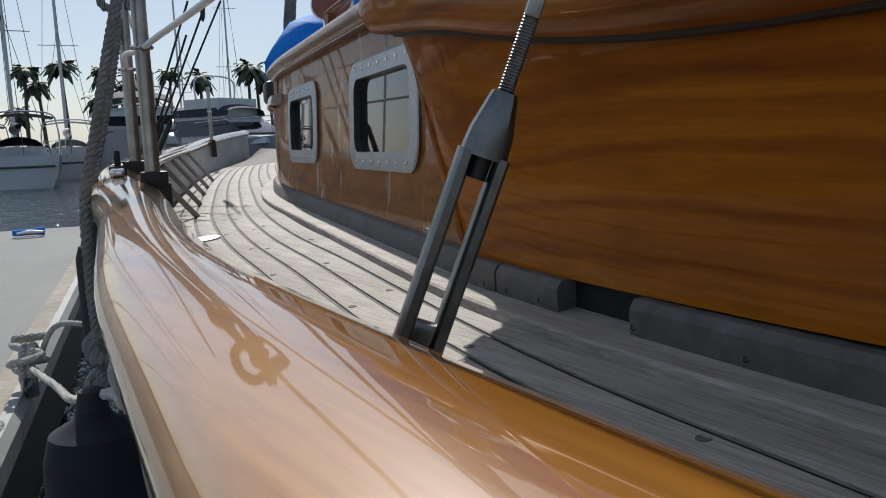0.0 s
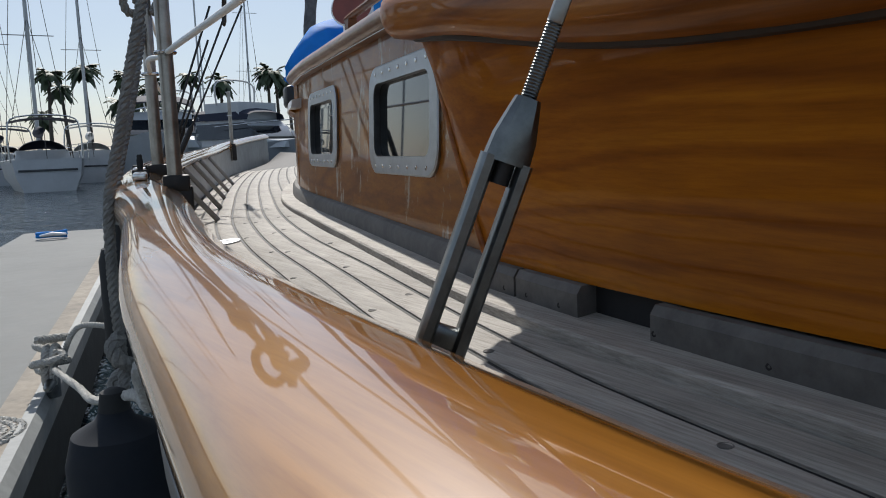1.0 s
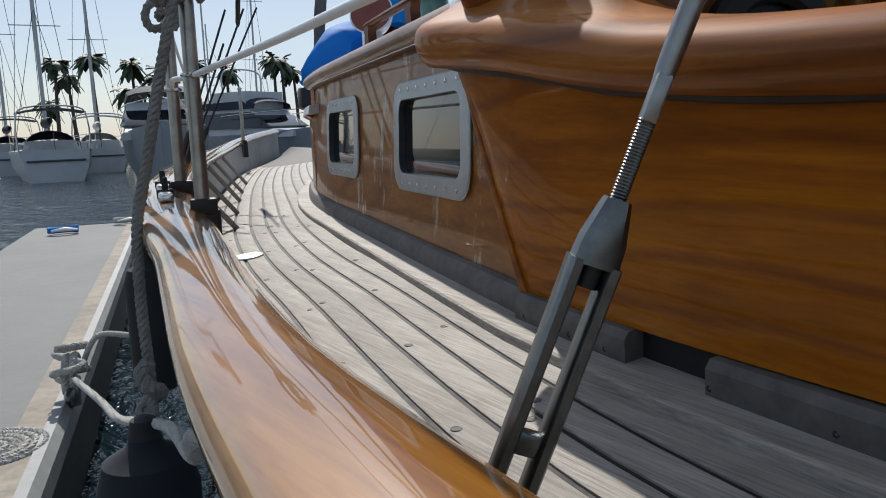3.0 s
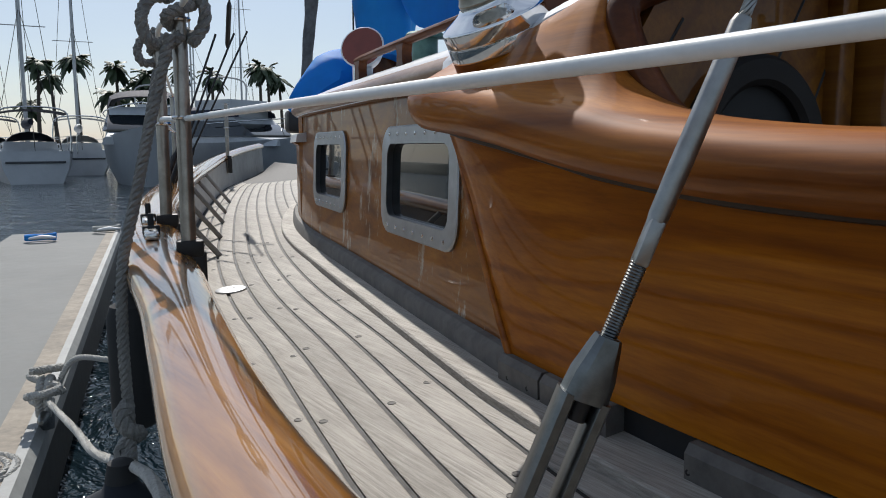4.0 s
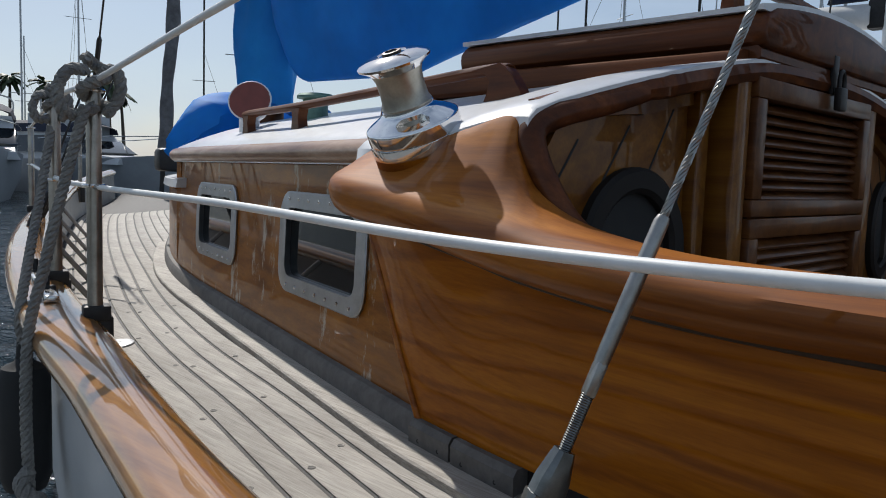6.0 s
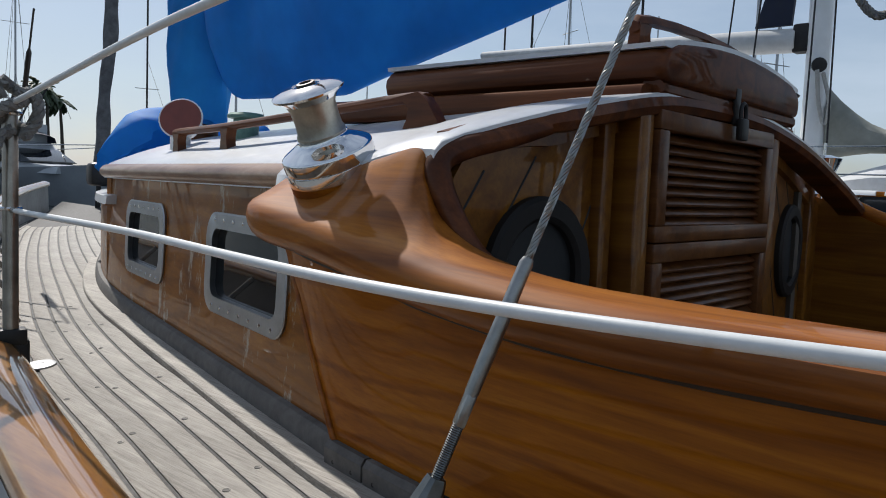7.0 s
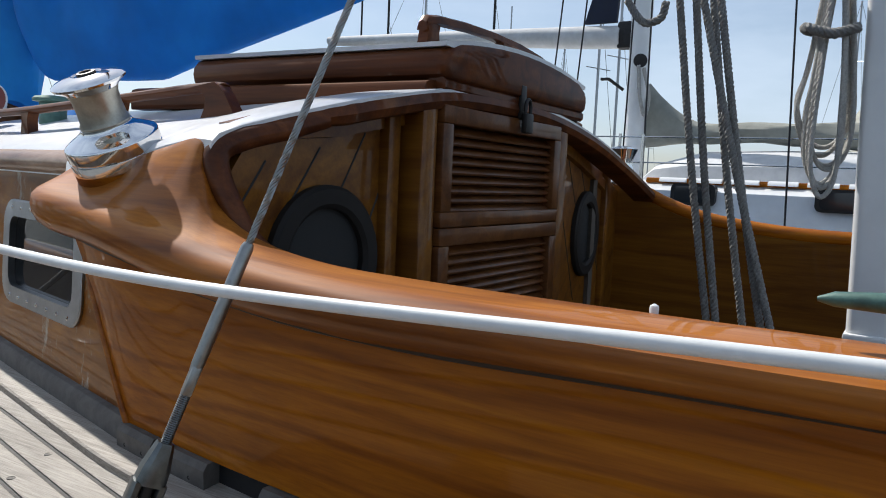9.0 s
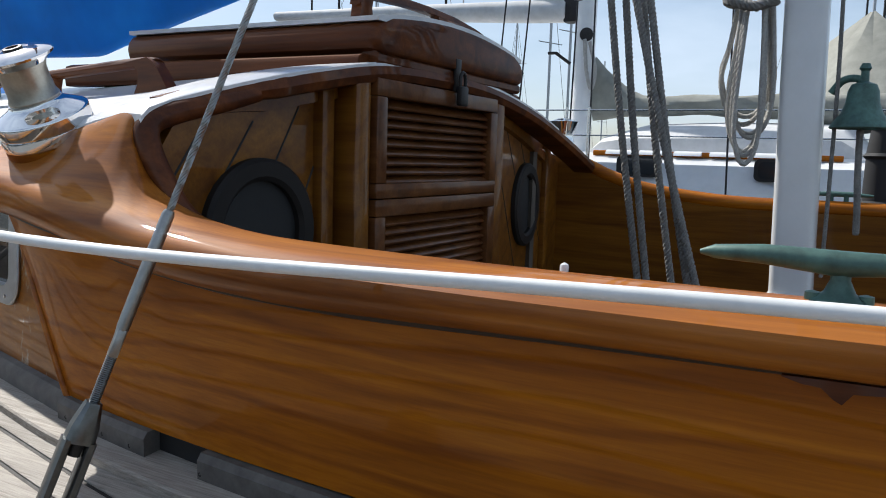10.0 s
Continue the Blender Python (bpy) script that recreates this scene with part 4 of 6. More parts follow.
# ---- fenders and their lines ----
def fender(x, y, top, r, h, mat, label, line):
    f = thing("fender", label, "fender", (x, y, top - h), "fenders")
    bm = bmesh.new()
    m = pose(x, y, top - h)
    lathe(bm, [(r * 0.35, 0), (r * 0.8, h * 0.04), (r, h * 0.13), (r, h * 0.84), (r * 0.85, h * 0.93), (r * 0.4, h * 0.97), (r * 0.3, h)], m, 28)
    part("body", bm, mat, f)
    bm = bmesh.new()
    lathe(bm, [(r * 0.32, h), (r * 0.25, h + 0.03), (r * 0.12, h + 0.035)], m, 16)
    part("neck", bm, M_BLACK, f)
    bm = bmesh.new()
    rope(bm, line, 0.0095)
    part("fender_line", bm, M_OLDROPE, f, "weathered grey laid rope")


fender(-1.105, 0.745, 0.695, 0.080, 0.52, M_DARKBLUE, "dark blue cylindrical fender hanging between hull and dock", [(-0.985, 0.79, 1.40), (-1.022, 0.80, 1.25), (-1.05, 0.80, 1.13), (-1.074, 0.80, 1.03), (-1.080, 0.80, 0.9), (-1.076, 0.80, 0.76), (-1.088, 0.75, 0.69)])
fender(-1.022, 1.0, 0.945, 0.045, 0.26, M_BLACK, "black rubber fender hanging along the topsides", [(-0.905, 1.19, 1.38), (-0.955, 1.12, 1.22), (-1.005, 1.04, 1.09), (-1.028, 1.0, 1.02), (-1.022, 1.0, 0.955)])
bm = bmesh.new()
rope(bm, [(-1.078, 0.80, 0.80), (-1.092, 0.79, 0.785), (-1.085, 0.78, 0.765), (-1.064, 0.79, 0.75), (-1.075, 0.81, 0.735), (-1.092, 0.80, 0.72), (-1.08, 0.79, 0.70)], 0.013, 0.03)
part("rope_knot", bm, M_OLDROPE, None, "overhand knot in the weathered fender line", True, "knot")

# ---- rail fittings, deck plate, plugs ----
def rail_fairlead(y):
    x, z = (RIN(y) * 0.4 + ROUT(y) * 0.6), RZ(y) + 0.009
    f = thing("rail_fairlead", "steel rail fairlead with a black pin", "fairlead", (x, y, z), "fairleads on the rail")
    rot_ = pose(0, 0, 0, 0, 0, -13)
    bm = bmesh.new()
    box(bm, (x, y, z + 0.006), (0.026, 0.10, 0.014), rot_, 0.004)
    part("base", bm, M_STEEL, f)
    bm = bmesh.new()
    box(bm, (x + 0.012, y + 0.05, z + 0.008), (0.032, 0.02, 0.018), rot_, 0.003)
    part("stop", bm, M_BLACK, f)
    bm = bmesh.new()
    lathe(bm, [(0.006, 0), (0.006, 0.022), (0.0045, 0.026)], pose(x + 0.012, y + 0.05, z + 0.014), 12)
    part("pin", bm, M_BLACK, f)


rail_fairlead(1.18)
rail_fairlead(0.98)
bm = bmesh.new()
lathe(bm, [(0.036, 0), (0.036, 0.003), (0.034, 0.0045), (0.012, 0.0045), (0.011, 0.0035), (0.002, 0.0035)], axis_to((-0.1, 0, 1), (-0.745, 1.25, deck_z(-0.745, 1.25))), 32)
part("deck_plate", bm, M_ALLOY, None, "round metal filler plate let into the deck", True, "deck plate")
plug = None
rnd = random.Random(9)
for i in range(1, 11):
    for k in range(9):
        y = -0.55 + 0.30 * k + 0.025 * (i % 2) + rnd.uniform(-0.012, 0.012)
        x = plank_x(i, y) + (0.013 if (i + k) % 2 else 0.034)
        if x > XM(y) - 0.075 or (i * 7 + k * 3) % 5 == 0:
            continue
        if plug is None:
            bm = bmesh.new()
            lathe(bm, [(0.0062, -0.001), (0.0062, 0.0004), (0.0052, 0.0008), (0.0046, 0.0003), (0.001, 0.0004)], Matrix(), 14)
            plug = part("plug", bm, M_GREYWOOD, deck)
            plug_mesh = plug.data
            plug.location = (x, y, deck_z(x, y))
        else:
            o = new("plug", plug_mesh)
            o.parent = deck
            o.matrix_parent_inverse = Matrix.Translation(-deck.location)
            o.location = (x, y, deck_z(x, y))
for y in (0.26, 0.21, 0.155, 0.085, -0.07, -0.2, -0.34, -0.5):
    bm = bmesh.new()
    lathe(bm, [(0.0032, -0.002), (0.0032, 0.0008), (0.0015, 0.0008), (0.001, 0.0002)], axis_to((-1, 0, 0.05), (XB(y) - 0.0158, y, deck_z(XB(y), y) + 0.019)), 10)
    part("screw_head", bm, M_IRON, coaming)
for y in (-0.04, -0.12, -0.20, -0.30, -0.42):
    bm = bmesh.new()
    lathe(bm, [(0.006, -0.002), (0.006, 0.0012), (0.003, 0.002), (0.001, 0.0012)], pose(ROUT(y) + 0.020, y, RZ(y) - 0.1105), 12)
    part("screw_head", bm, M_GALV, hull)

# ---- bulwark knees ----
for y in (1.75, 2.15, 2.6, 3.0, 3.5):
    bm = bmesh.new()
    x = RIN(y)
    tube(bm, [(x + 0.0, y, RZ(y) - 0.03), (x + 0.13, y + 0.04, deck_z(x + 0.13, y))], 0.009, 8)
    part("bulwark_brace", bm, M_BULWARK, hull)

# ---- fixed rigging forward: wires in pairs with dark lower ends ----
def stay(a, b, r, label="thin dark wire stay of the standing rigging"):
    s_ = thing("wire_stay", label, "stay", a, "standing rigging")
    a, b = Vector(a), Vector(b)
    bm = bmesh.new()
    tube(bm, [a, b], r, 8)
    part("wire", bm, M_IRON, s_)
    bm = bmesh.new()
    d = (b - a).normalized()
    tube(bm, [a, a + d * 0.02, a + d * 0.22, a + d * 0.24], [r * 1.3, r * 2.6, r * 2.6, r * 1.2], 8)
    part("rigging_screw", bm, M_IRON, s_, "dark rigging screw")


stay((-0.66, 2.28, 0.98), (-0.420, 2.274, 1.616), 0.004)
stay((-0.60, 2.42, 0.98), (-0.327, 2.348, 1.635), 0.004)
stay((-0.52, 2.62, 1.0), (-0.213, 2.520, 1.671), 0.004)
stay((-0.62, 2.36, 0.98), (-0.418, 2.326, 1.506), 0.004)
stay((-0.164, 2.900, 1.650), (-0.240, 2.600, 1.950), 0.004)

# ---- roof: handrail, vents, hatch fittings ----
hand = thing("roof_handrail", "low varnished teak handrail on the cabin roof", "handrail", (-0.43, 0.85, 1.40))
HR = [Vector((-0.462, 0.355, 0)), Vector((-0.432, 0.66, 0)), Vector((-0.38, 1.06, 0)), Vector((-0.285, 1.45, 0))]
bm = bmesh.new()
path = [Vector((p.x, p.y, roof_z(p.x, p.y) + 0.056)) for p in HR]
loft(bm, [[p + Vector((0.012 * math.cos(a), -0.004 * math.cos(a), 0.010 * math.sin(a))) for a in [2 * math.pi * k / 10 for k in range(10)]] for p in catmull([path[0] + Vector((0.006, -0.03, -0.012))] + path + [path[-1] + Vector((0.006, 0.02, -0.008))], 8)])
part("bar", bm, M_DARKWOOD, hand)
for i, p in enumerate(HR):
    bm = bmesh.new()
    z0 = roof_z(p.x, p.y)
    l0 = 0.045
    if i == 0:
        fd = Vector((0.10, 0.995, 0))
        loft(bm, [[Vector((p.x, p.y, z0)) + fd * a + Vector((0, 0, h)) + Vector((sy * 0.013, 0, 0)) for a, h, sy in ((a0, h0, -1), (a1, h1, -1), (a1, h1, 1), (a0, h0, 1))] for a0, h0, a1, h1 in ((-0.085, -0.004, 0.020, -0.004), (-0.070, 0.016, 0.008, 0.016), (-0.052, 0.040, 0.004, 0.036), (-0.036, 0.056, 0.020, 0.050), (-0.020, 0.064, 0.050, 0.056))])
        part("foot", bm, M_DARKWOOD, hand)
        continue
    d = Vector((0.23, 0.97, 0))
    loft(bm, [[Vector((p.x, p.y, z)) + d * (sx * l0 * w - (0.02 if i == 0 else 0) * (1 - w)) + Vector((0.97, -0.23, 0)) * (sy * 0.012) for sx, sy in ((-1, -1), (-1, 1), (1, 1), (1, -1))] for z, w in ((z0 - 0.005, 0.62), (z0 + 0.012, 0.5), (z0 + 0.03, 0.42), (z0 + 0.05, 0.6))])
    part("foot", bm, M_DARKWOOD, hand)
vent = thing("cowl_vent", "white cowl vent with a red-brown inside", "vent", (-0.24, 1.55, 1.40))
VM = axis_to((-0.62, -0.62, 0.35), (-0.235, 1.53, 1.505))
bm = bmesh.new()
lathe(bm, [(0.03, -0.075), (0.045, -0.05), (0.058, -0.02), (0.062, 0.0), (0.065, 0.004), (0.062, 0.006)], VM, 28)
part("cowl", bm, M_WHITE, vent)
bm = bmesh.new()
lathe(bm, [(0.0605, 0.0062), (0.057, 0.0), (0.05, -0.02), (0.035, -0.05), (0.01, -0.055)], VM, 28)
part("cowl_inside", bm, M_RED, vent, "red-brown painted inside")
bm = bmesh.new()
tube(bm, [(-0.225, 1.55, roof_z(-0.225, 1.55) - 0.01), (-0.225, 1.55, 1.49)], 0.03, 18)
part("neck", bm, M_WHITE, vent)
mush = thing("mushroom_vent", "pale green bronze mushroom vent on the roof", "vent", (-0.20, 1.25, 1.47))
bm = bmesh.new()
lathe(bm, [(0.034, -0.03), (0.034, 0.05), (0.032, 0.055)], pose(-0.22, 1.22, roof_z(-0.22, 1.22)), 28)
part("stem", bm, M_GREENVENT, mush)
bm = bmesh.new()
lathe(bm, [(0.030, 0.052), (0.05, 0.055), (0.05, 0.062), (0.044, 0.068), (0.02, 0.071)], pose(-0.22, 1.22, roof_z(-0.22, 1.22)), 28)
part("cap", bm, M_GREENVENT, mush)

# ---- bulkhead details: portholes, seams, padlock ----
def porthole(x, z, r, nrm):
    y = bulk_y(x)
    ph = part("porthole", bmesh.new(), M_PORT, bulkhead, "dark bronze ring round an open black port")
    m = axis_to(nrm, (x, y, z))
    bm = bmesh.new()
    seg = 36
    prof = [(r, -0.01), (r, 0.012), (r * 0.95, 0.018), (r * 0.76, 0.018), (r * 0.70, 0.012), (r * 0.70, -0.03)]
    skin(bm, [[bm.verts.new(m @ Vector((q * math.cos(2 * math.pi * k / seg), q * math.sin(2 * math.pi * k / seg), h))) for k in range(seg)] for q, h in prof], True)
    bmesh.ops.recalc_face_normals(bm, faces=bm.faces)
    bm.to_mesh(ph.data)
    ph.data.polygons.foreach_set("use_smooth", [True] * len(ph.data.polygons))
    ph.data.set_sharp_from_angle(angle=radians(38))
    bm.free()
    # black disc paints the unlit inside of the open port
    bm = bmesh.new()
    lathe(bm, [(r * 0.72, 0.002), (r * 0.3, 0.003)], m, 30)
    part("opening_shade_disc", bm, M_BLACK, ph)


porthole(-0.508, 1.207, 0.121, (-0.07, -0.99, 0))
porthole(0.665, 1.205, 0.122, (0.1, -0.99, 0))
for x0, z0, x1, z1 in ((-0.69, 1.14, -0.52, 1.385), (-0.60, 1.10, -0.415, 1.415), (-0.50, 1.06, -0.335, 1.40), (-0.43, 1.04, -0.335, 1.24), (-0.70, 1.26, -0.63, 1.36), (0.39, 1.38, 0.60, 1.02), (0.48, 1.42, 0.78, 1.0), (0.58, 1.43, 0.88, 1.05)):
    bm = bmesh.new()
    pts = [(x0 + (x1 - x0) * k / 8, z0 + (z1 - z0) * k / 8) for k in range(9)]
    tube(bm, [(x, bulk_y(x) + 0.0005, z) for x, z in pts], 0.0022, 6)
    part("seam", bm, M_CAULK, bulkhead)
for xa, xb in ((0.36, 0.86),):
    bm = bmesh.new()
    secs = []
    for x in steps(xa, xb, 0.03):
        zt = roof_z(x, 0.05) - 0.03
        secs.append([(x, bulk_y(x) + 0.004, zt), (x, bulk_y(x) - 0.012, zt), (x, bulk_y(x) - 0.012, zt - 0.03), (x, bulk_y(x) + 0.004, zt - 0.036)])
    loft(bm, secs)
    part("top_rail", bm, M_PANEL, bulkhead)
for x in (-0.36, 0.365, 0.87):
    bm = bmesh.new()
    box(bm, (x, bulk_y(x) - 0.006, 0.97), (0.035, 0.026, 0.96), None, 0.004)
    part("stile", bm, M_PANEL, bulkhead)
bm = bmesh.new()
loft(bm, [[(x, y, z) for y, z in ((0.05, 1.472), (0.002, 1.474), (-0.008, 1.480), (-0.008, 1.496), (0.0, 1.5015), (0.05, 1.5015))] for x in steps(-0.30, 0.42, 0.04)])
part("head_beam", bm, M_DARKWOOD, bulkhead, "dark varnished beam under the hatch")
lock = thing("padlock", "dark iron padlock and hasp on the doors", "padlock", (0.045, -0.03, 1.46))
bm = bmesh.new()
box(bm, (0.045, -0.034, 1.468), (0.035, 0.014, 0.042), None, 0.004)
part("case", bm, M_IRON, lock)
bm = bmesh.new()
tube(bm, catmull([(0.033, -0.034, 1.485), (0.034, -0.034, 1.508), (0.045, -0.034, 1.518), (0.056, -0.034, 1.508), (0.057, -0.034, 1.485)], 4), 0.004, 8)
part("shackle", bm, M_IRON, lock)
bm = bmesh.new()
box(bm, (0.045, -0.020, 1.512), (0.024, 0.008, 0.07), None, 0.002)
part("hasp", bm, M_IRON, lock)
# hatch: pale top, dark side runner
bm = bmesh.new()
loft(bm, [[(x, y, 1.589 + 0.030 * (1 - ((x - 0.07) / 0.33) ** 2)) for x in steps(-0.266, 0.406, 0.056)] + [(0.404, y, 1.580), (-0.264, y, 1.580)] for y in (-0.016, 0.3, 0.628)])
part("hatch_top", bm, M_ROOF, hatch, "pale painted hatch top")
bm = bmesh.new()
loft(bm, [[(-0.262, y, 1.47), (-0.296, y, 1.47), (-0.300, y, 1.50), (-0.294, y, 1.514), (-0.280, y, 1.519), (-0.262, y, 1.519)] for y in (0.004, 0.4, 0.80)])
part("hatch_runner", bm, M_DARKWOOD, hatch, "dark varnished runner")

# ---- mast boot, sail cover, boom ----
boom = thing("covered_mainsail", "bright blue canvas sail cover over the boom and mast", "sail cover", (0.1, 1.5, 1.7))
bm = bmesh.new()
secs = []
for t in [i / 90 for i in range(91)]:
    y = 1.84 - 2.9 * t
    x = 0.10 + 0.03 * t
    zb = 1.597 + 0.25 * max(0.0, 1.18 - y) + 0.025 * max(0.0, y - 1.3) + 0.10 * max(0.0, 1 - (1.84 - y) / 0.14) ** 2
    h, w = 0.85 - 0.42 * t, 0.16 - 0.05 * t
    ring = []
    for a in [2 * math.pi * j / 40 for j in range(40)]:
        fold = 0.010 * math.sin(5 * a + 16 * t) + 0.006 * math.sin(11 * a - 31 * t) + 0.012 * math.sin(2 * a + 40 * t * (1 - t)) + 0.022 * math.exp(-7 * t) * math.sin(70 * t + 3 * a) + 0.010 * math.exp(-4 * t) * math.sin(130 * t - 2 * a)
        ring.append((x + (w + fold) * math.cos(a) * (0.75 + 0.25 * math.sin(a)), y + 0.01 * math.sin(7 * a + 20 * t), zb + (h + fold) * 0.5 * (1 + math.sin(a))))
    secs.append(ring)
loft(bm, secs)
part("boom_cover", bm, M_BLUE, boom)
bm = bmesh.new()
secs = []
for z in steps(1.52, 3.2, 0.06):
    s_ = min(1.0, (z - 1.48) / 0.3)
    secs.append([(0.10 + (0.105 + 0.01 * math.sin(4 * a + 9 * z) + 0.006 * math.sin(9 * a - 23 * z)) * math.cos(a) * (0.75 + 0.25 * s_), 1.98 + (0.13 + 0.01 * math.sin(5 * a + 13 * z)) * math.sin(a), z + 0.02 * math.sin(a * 2)) for a in [2 * math.pi * j / 32 for j in range(32)]])
loft(bm, secs)
part("mast_cover", bm, M_BLUE, boom, "blue canvas laced round the mast")
bm = bmesh.new()
tube(bm, [(0.12, 2.0, 1.3), (0.12, 2.0, 9.5)], 0.06, 16)
part("mast", bm, M_DARKWOOD, boom, "varnished mast inside the cover")
bundle = thing("canvas_bundle", "blue canvas covered roll lying across the fore cabin", "canvas cover", (0.1, 2.4, 1.4))
bm = bmesh.new()
secs = []
for t in [i / 24 for i in range(25)]:
    c = Vector((-0.17 + 0.75 * t, 2.18 + 0.10 * t, 1.47 + 0.03 * math.sin(6 * t) - 0.10 * (1 - t) ** 3))
    r = 0.125 * min(1, math.sqrt(max(0.05, t * 6))) * (1 - 0.15 * t)
    secs.append([c + Vector((0.02 * math.sin(3 * a), (r + 0.012 * math.sin(3 * a + 9 * t) + 0.006 * math.sin(8 * a + 25 * t)) * math.cos(a), (r + 0.010 * math.sin(4 * a - 12 * t)) * math.sin(a))) for a in [2 * math.pi * j / 28 for j in range(28)]])
loft(bm, secs)
part("canvas", bm, M_BLUE, bundle)
furl = thing("furled_headsail", "grey headsail tightly furled round the forestay", "sail", (1.36, 5.5, 1.3))
bm = bmesh.new()
a0, b0 = Vector((1.36, 5.5, 1.35)), Vector((1.72, 5.5, 6.5))
n = 160
tube(bm, [a0.lerp(b0, i / n) + Vector((0.008 * math.sin(i * 0.25), 0, 0)) for i in range(n + 1)], [0.05 + 0.005 * math.sin(i * 0.23) + 0.003 * math.sin(i * 0.61) for i in range(n + 1)], 12)
part("sail", bm, M_FURL, furl)
bm = bmesh.new()
tube(bm, [(1.34, 5.5, 1.0), a0], 0.02, 8)
part("tack_fitting", bm, M_IRON, furl)
box_ = thing("windlass_box", "dark box and fittings at the fore deck", "deck box", (0.55, 3.2, 1.2))
bm = bmesh.new()
box(bm, (0.10, 2.70, 1.33), (0.16, 0.12, 0.10), pose(0, 0, 0, 0, 0, -15), 0.02)
part("case", bm, M_IRON, box_)

# ---- cockpit: cleat, mizzen post, tackle, coil, bell ----
cleat = thing("horn_cleat", "large verdigris bronze horn cleat on the coaming cap", "cleat", (-0.80, -0.797, 1.232))
bm = bmesh.new()
tube(bm, [(-0.800, -0.692, 1.267), (-0.800, -0.704, 1.268), (-0.801, -0.742, 1.269), (-0.802, -0.797, 1.266), (-0.802, -0.852, 1.268), (-0.80, -0.890, 1.269), (-0.80, -0.902, 1.268)], [0.002, 0.0060, 0.0082, 0.0105, 0.0082, 0.0060, 0.002], 12)
part("horn_bar", bm, M_BRONZE, cleat)
for y in (-0.799,):
    bm = bmesh.new()
    lathe(bm, [(0.022, -0.002), (0.021, 0.004), (0.012, 0.010), (0.0075, 0.02), (0.008, 0.034)], pose(-0.80, y, 1.233), 18)
    part("leg", bm, M_BRONZE, cleat)
for y in (-0.780, -0.818):
    bm = bmesh.new()
    lathe(bm, [(0.006, 0.0), (0.006, 0.006), (0.002, 0.007)], pose(-0.80, y, 1.236), 10)
    part("bolt", bm, M_GREENVENT, cleat)
post = thing("mizzen_mast", "white painted mizzen mast standing in the cockpit", "mast", (0.45, -0.684, 0.72))
bm = bmesh.new()
loft(bm, [[(0.45 + 0.05 * math.copysign(abs(math.cos(a)) ** 0.35, math.cos(a)), -0.684 + 0.0455 * math.copysign(abs(math.sin(a)) ** 0.35, math.sin(a)) + 0.022 * (z - 1.05), z) for a in [2 * math.pi * (k + 0.5) / 24 for k in range(24)]] for z in (0.72, 1.05, 1.7, 4.5)])
part("mast_tube", bm, M_WHITE, post)
bm = bmesh.new()
box(bm, (0.45, -0.69, 1.045), (0.12, 0.11, 0.02), None, 0.004)
part("foot_plate", bm, M_WHITE, post)
tackle = thing("mainsheet_tackle", "five grey falls of braided mainsheet rope", "rope", (0.3, -0.45, 1.0))
for a, b in (((0.3, -0.262, 1.78), (0.3, -0.386, 0.98)), ((0.3, -0.298, 1.78), (0.3, -0.404, 0.98)), ((0.32, -0.330, 1.78), (0.32, -0.458, 0.98)), ((0.28, -0.352, 1.78), (0.28, -0.505, 0.98)), ((0.26, -0.318, 1.78), (0.27, -0.533, 0.98))):
    bm = bmesh.new()
    rope(bm, [a, Vector(a).lerp(Vector(b), 0.5) + Vector((0, 0.006, 0)), b], 0.0085, 0.03)
    part("fall", bm, M_OLDROPE, tackle)
bm = bmesh.new()
rope(bm, [(0.300, -0.146, 1.768), (0.300, -0.171, 1.730), (0.300, -0.194, 1.713), (0.300, -0.226, 1.723), (0.300, -0.235, 1.756)], 0.009, 0.03)
part("bight", bm, M_OLDROPE, tackle)
coil = thing("rope_coil", "hanging coil of white braided rope", "rope", (0.42, -0.56, 1.5))
rnd = random.Random(3)
for k in range(7):
    bm = bmesh.new()
    w = 0.026 + 0.005 * k
    yb, zt = -0.566 + rnd.uniform(-0.010, 0.010), 1.345 + 0.018 * k + rnd.uniform(-0.008, 0.008)
    x = 0.37 + 0.009 * k
    pts = [(x, yb - w * 0.5, 1.78), (x, yb - w * 0.9, 1.60), (x + 0.005, yb - w * 0.95, zt + 0.06), (x, yb - w * 0.3, zt), (x, yb + w * 0.5, zt + 0.012), (x - 0.004, yb + w, zt + 0.09), (x, yb + w * 0.7, 1.62), (x, yb + w * 0.3, 1.78)]
    rope(bm, pts, 0.0055, 0.018, 4, 6, 5)
    part("turn", bm, M_ROPE, coil)
bm = bmesh.new()
rope(bm, [(0.36, -0.618, 1.690), (0.355, -0.568, 1.680), (0.36, -0.518, 1.695), (0.43, -0.518, 1.70), (0.45, -0.568, 1.695)], 0.011, 0.03)
part("lashing", bm, M_OLDROPE, coil)
bell = thing("ship_bell", "green verdigris ship's bell with a plaited lanyard", "bell", (0.45, -0.76, 1.4))
BM = pose(0.42, -0.794, 1.424) @ Matrix.Diagonal((1.12, 1.12, 1.05, 1))
bm = bmesh.new()
lathe(bm, [(0.045, 0.012), (0.053, 0.0), (0.055, 0.002), (0.05, 0.012), (0.037, 0.03), (0.030, 0.05), (0.027, 0.075), (0.022, 0.088), (0.008, 0.094), (0.007, 0.115), (0.011, 0.12), (0.007, 0.13)], BM, 36)
part("bell_body", bm, M_BRONZE, bell)
bm = bmesh.new()
tube(bm, catmull([(0.43, -0.732, 1.50), (0.425, -0.752, 1.525), (0.42, -0.777, 1.53), (0.42, -0.794, 1.52)], 5), 0.008, 10)
part("bracket", bm, M_BRONZE, bell)
bm = bmesh.new()
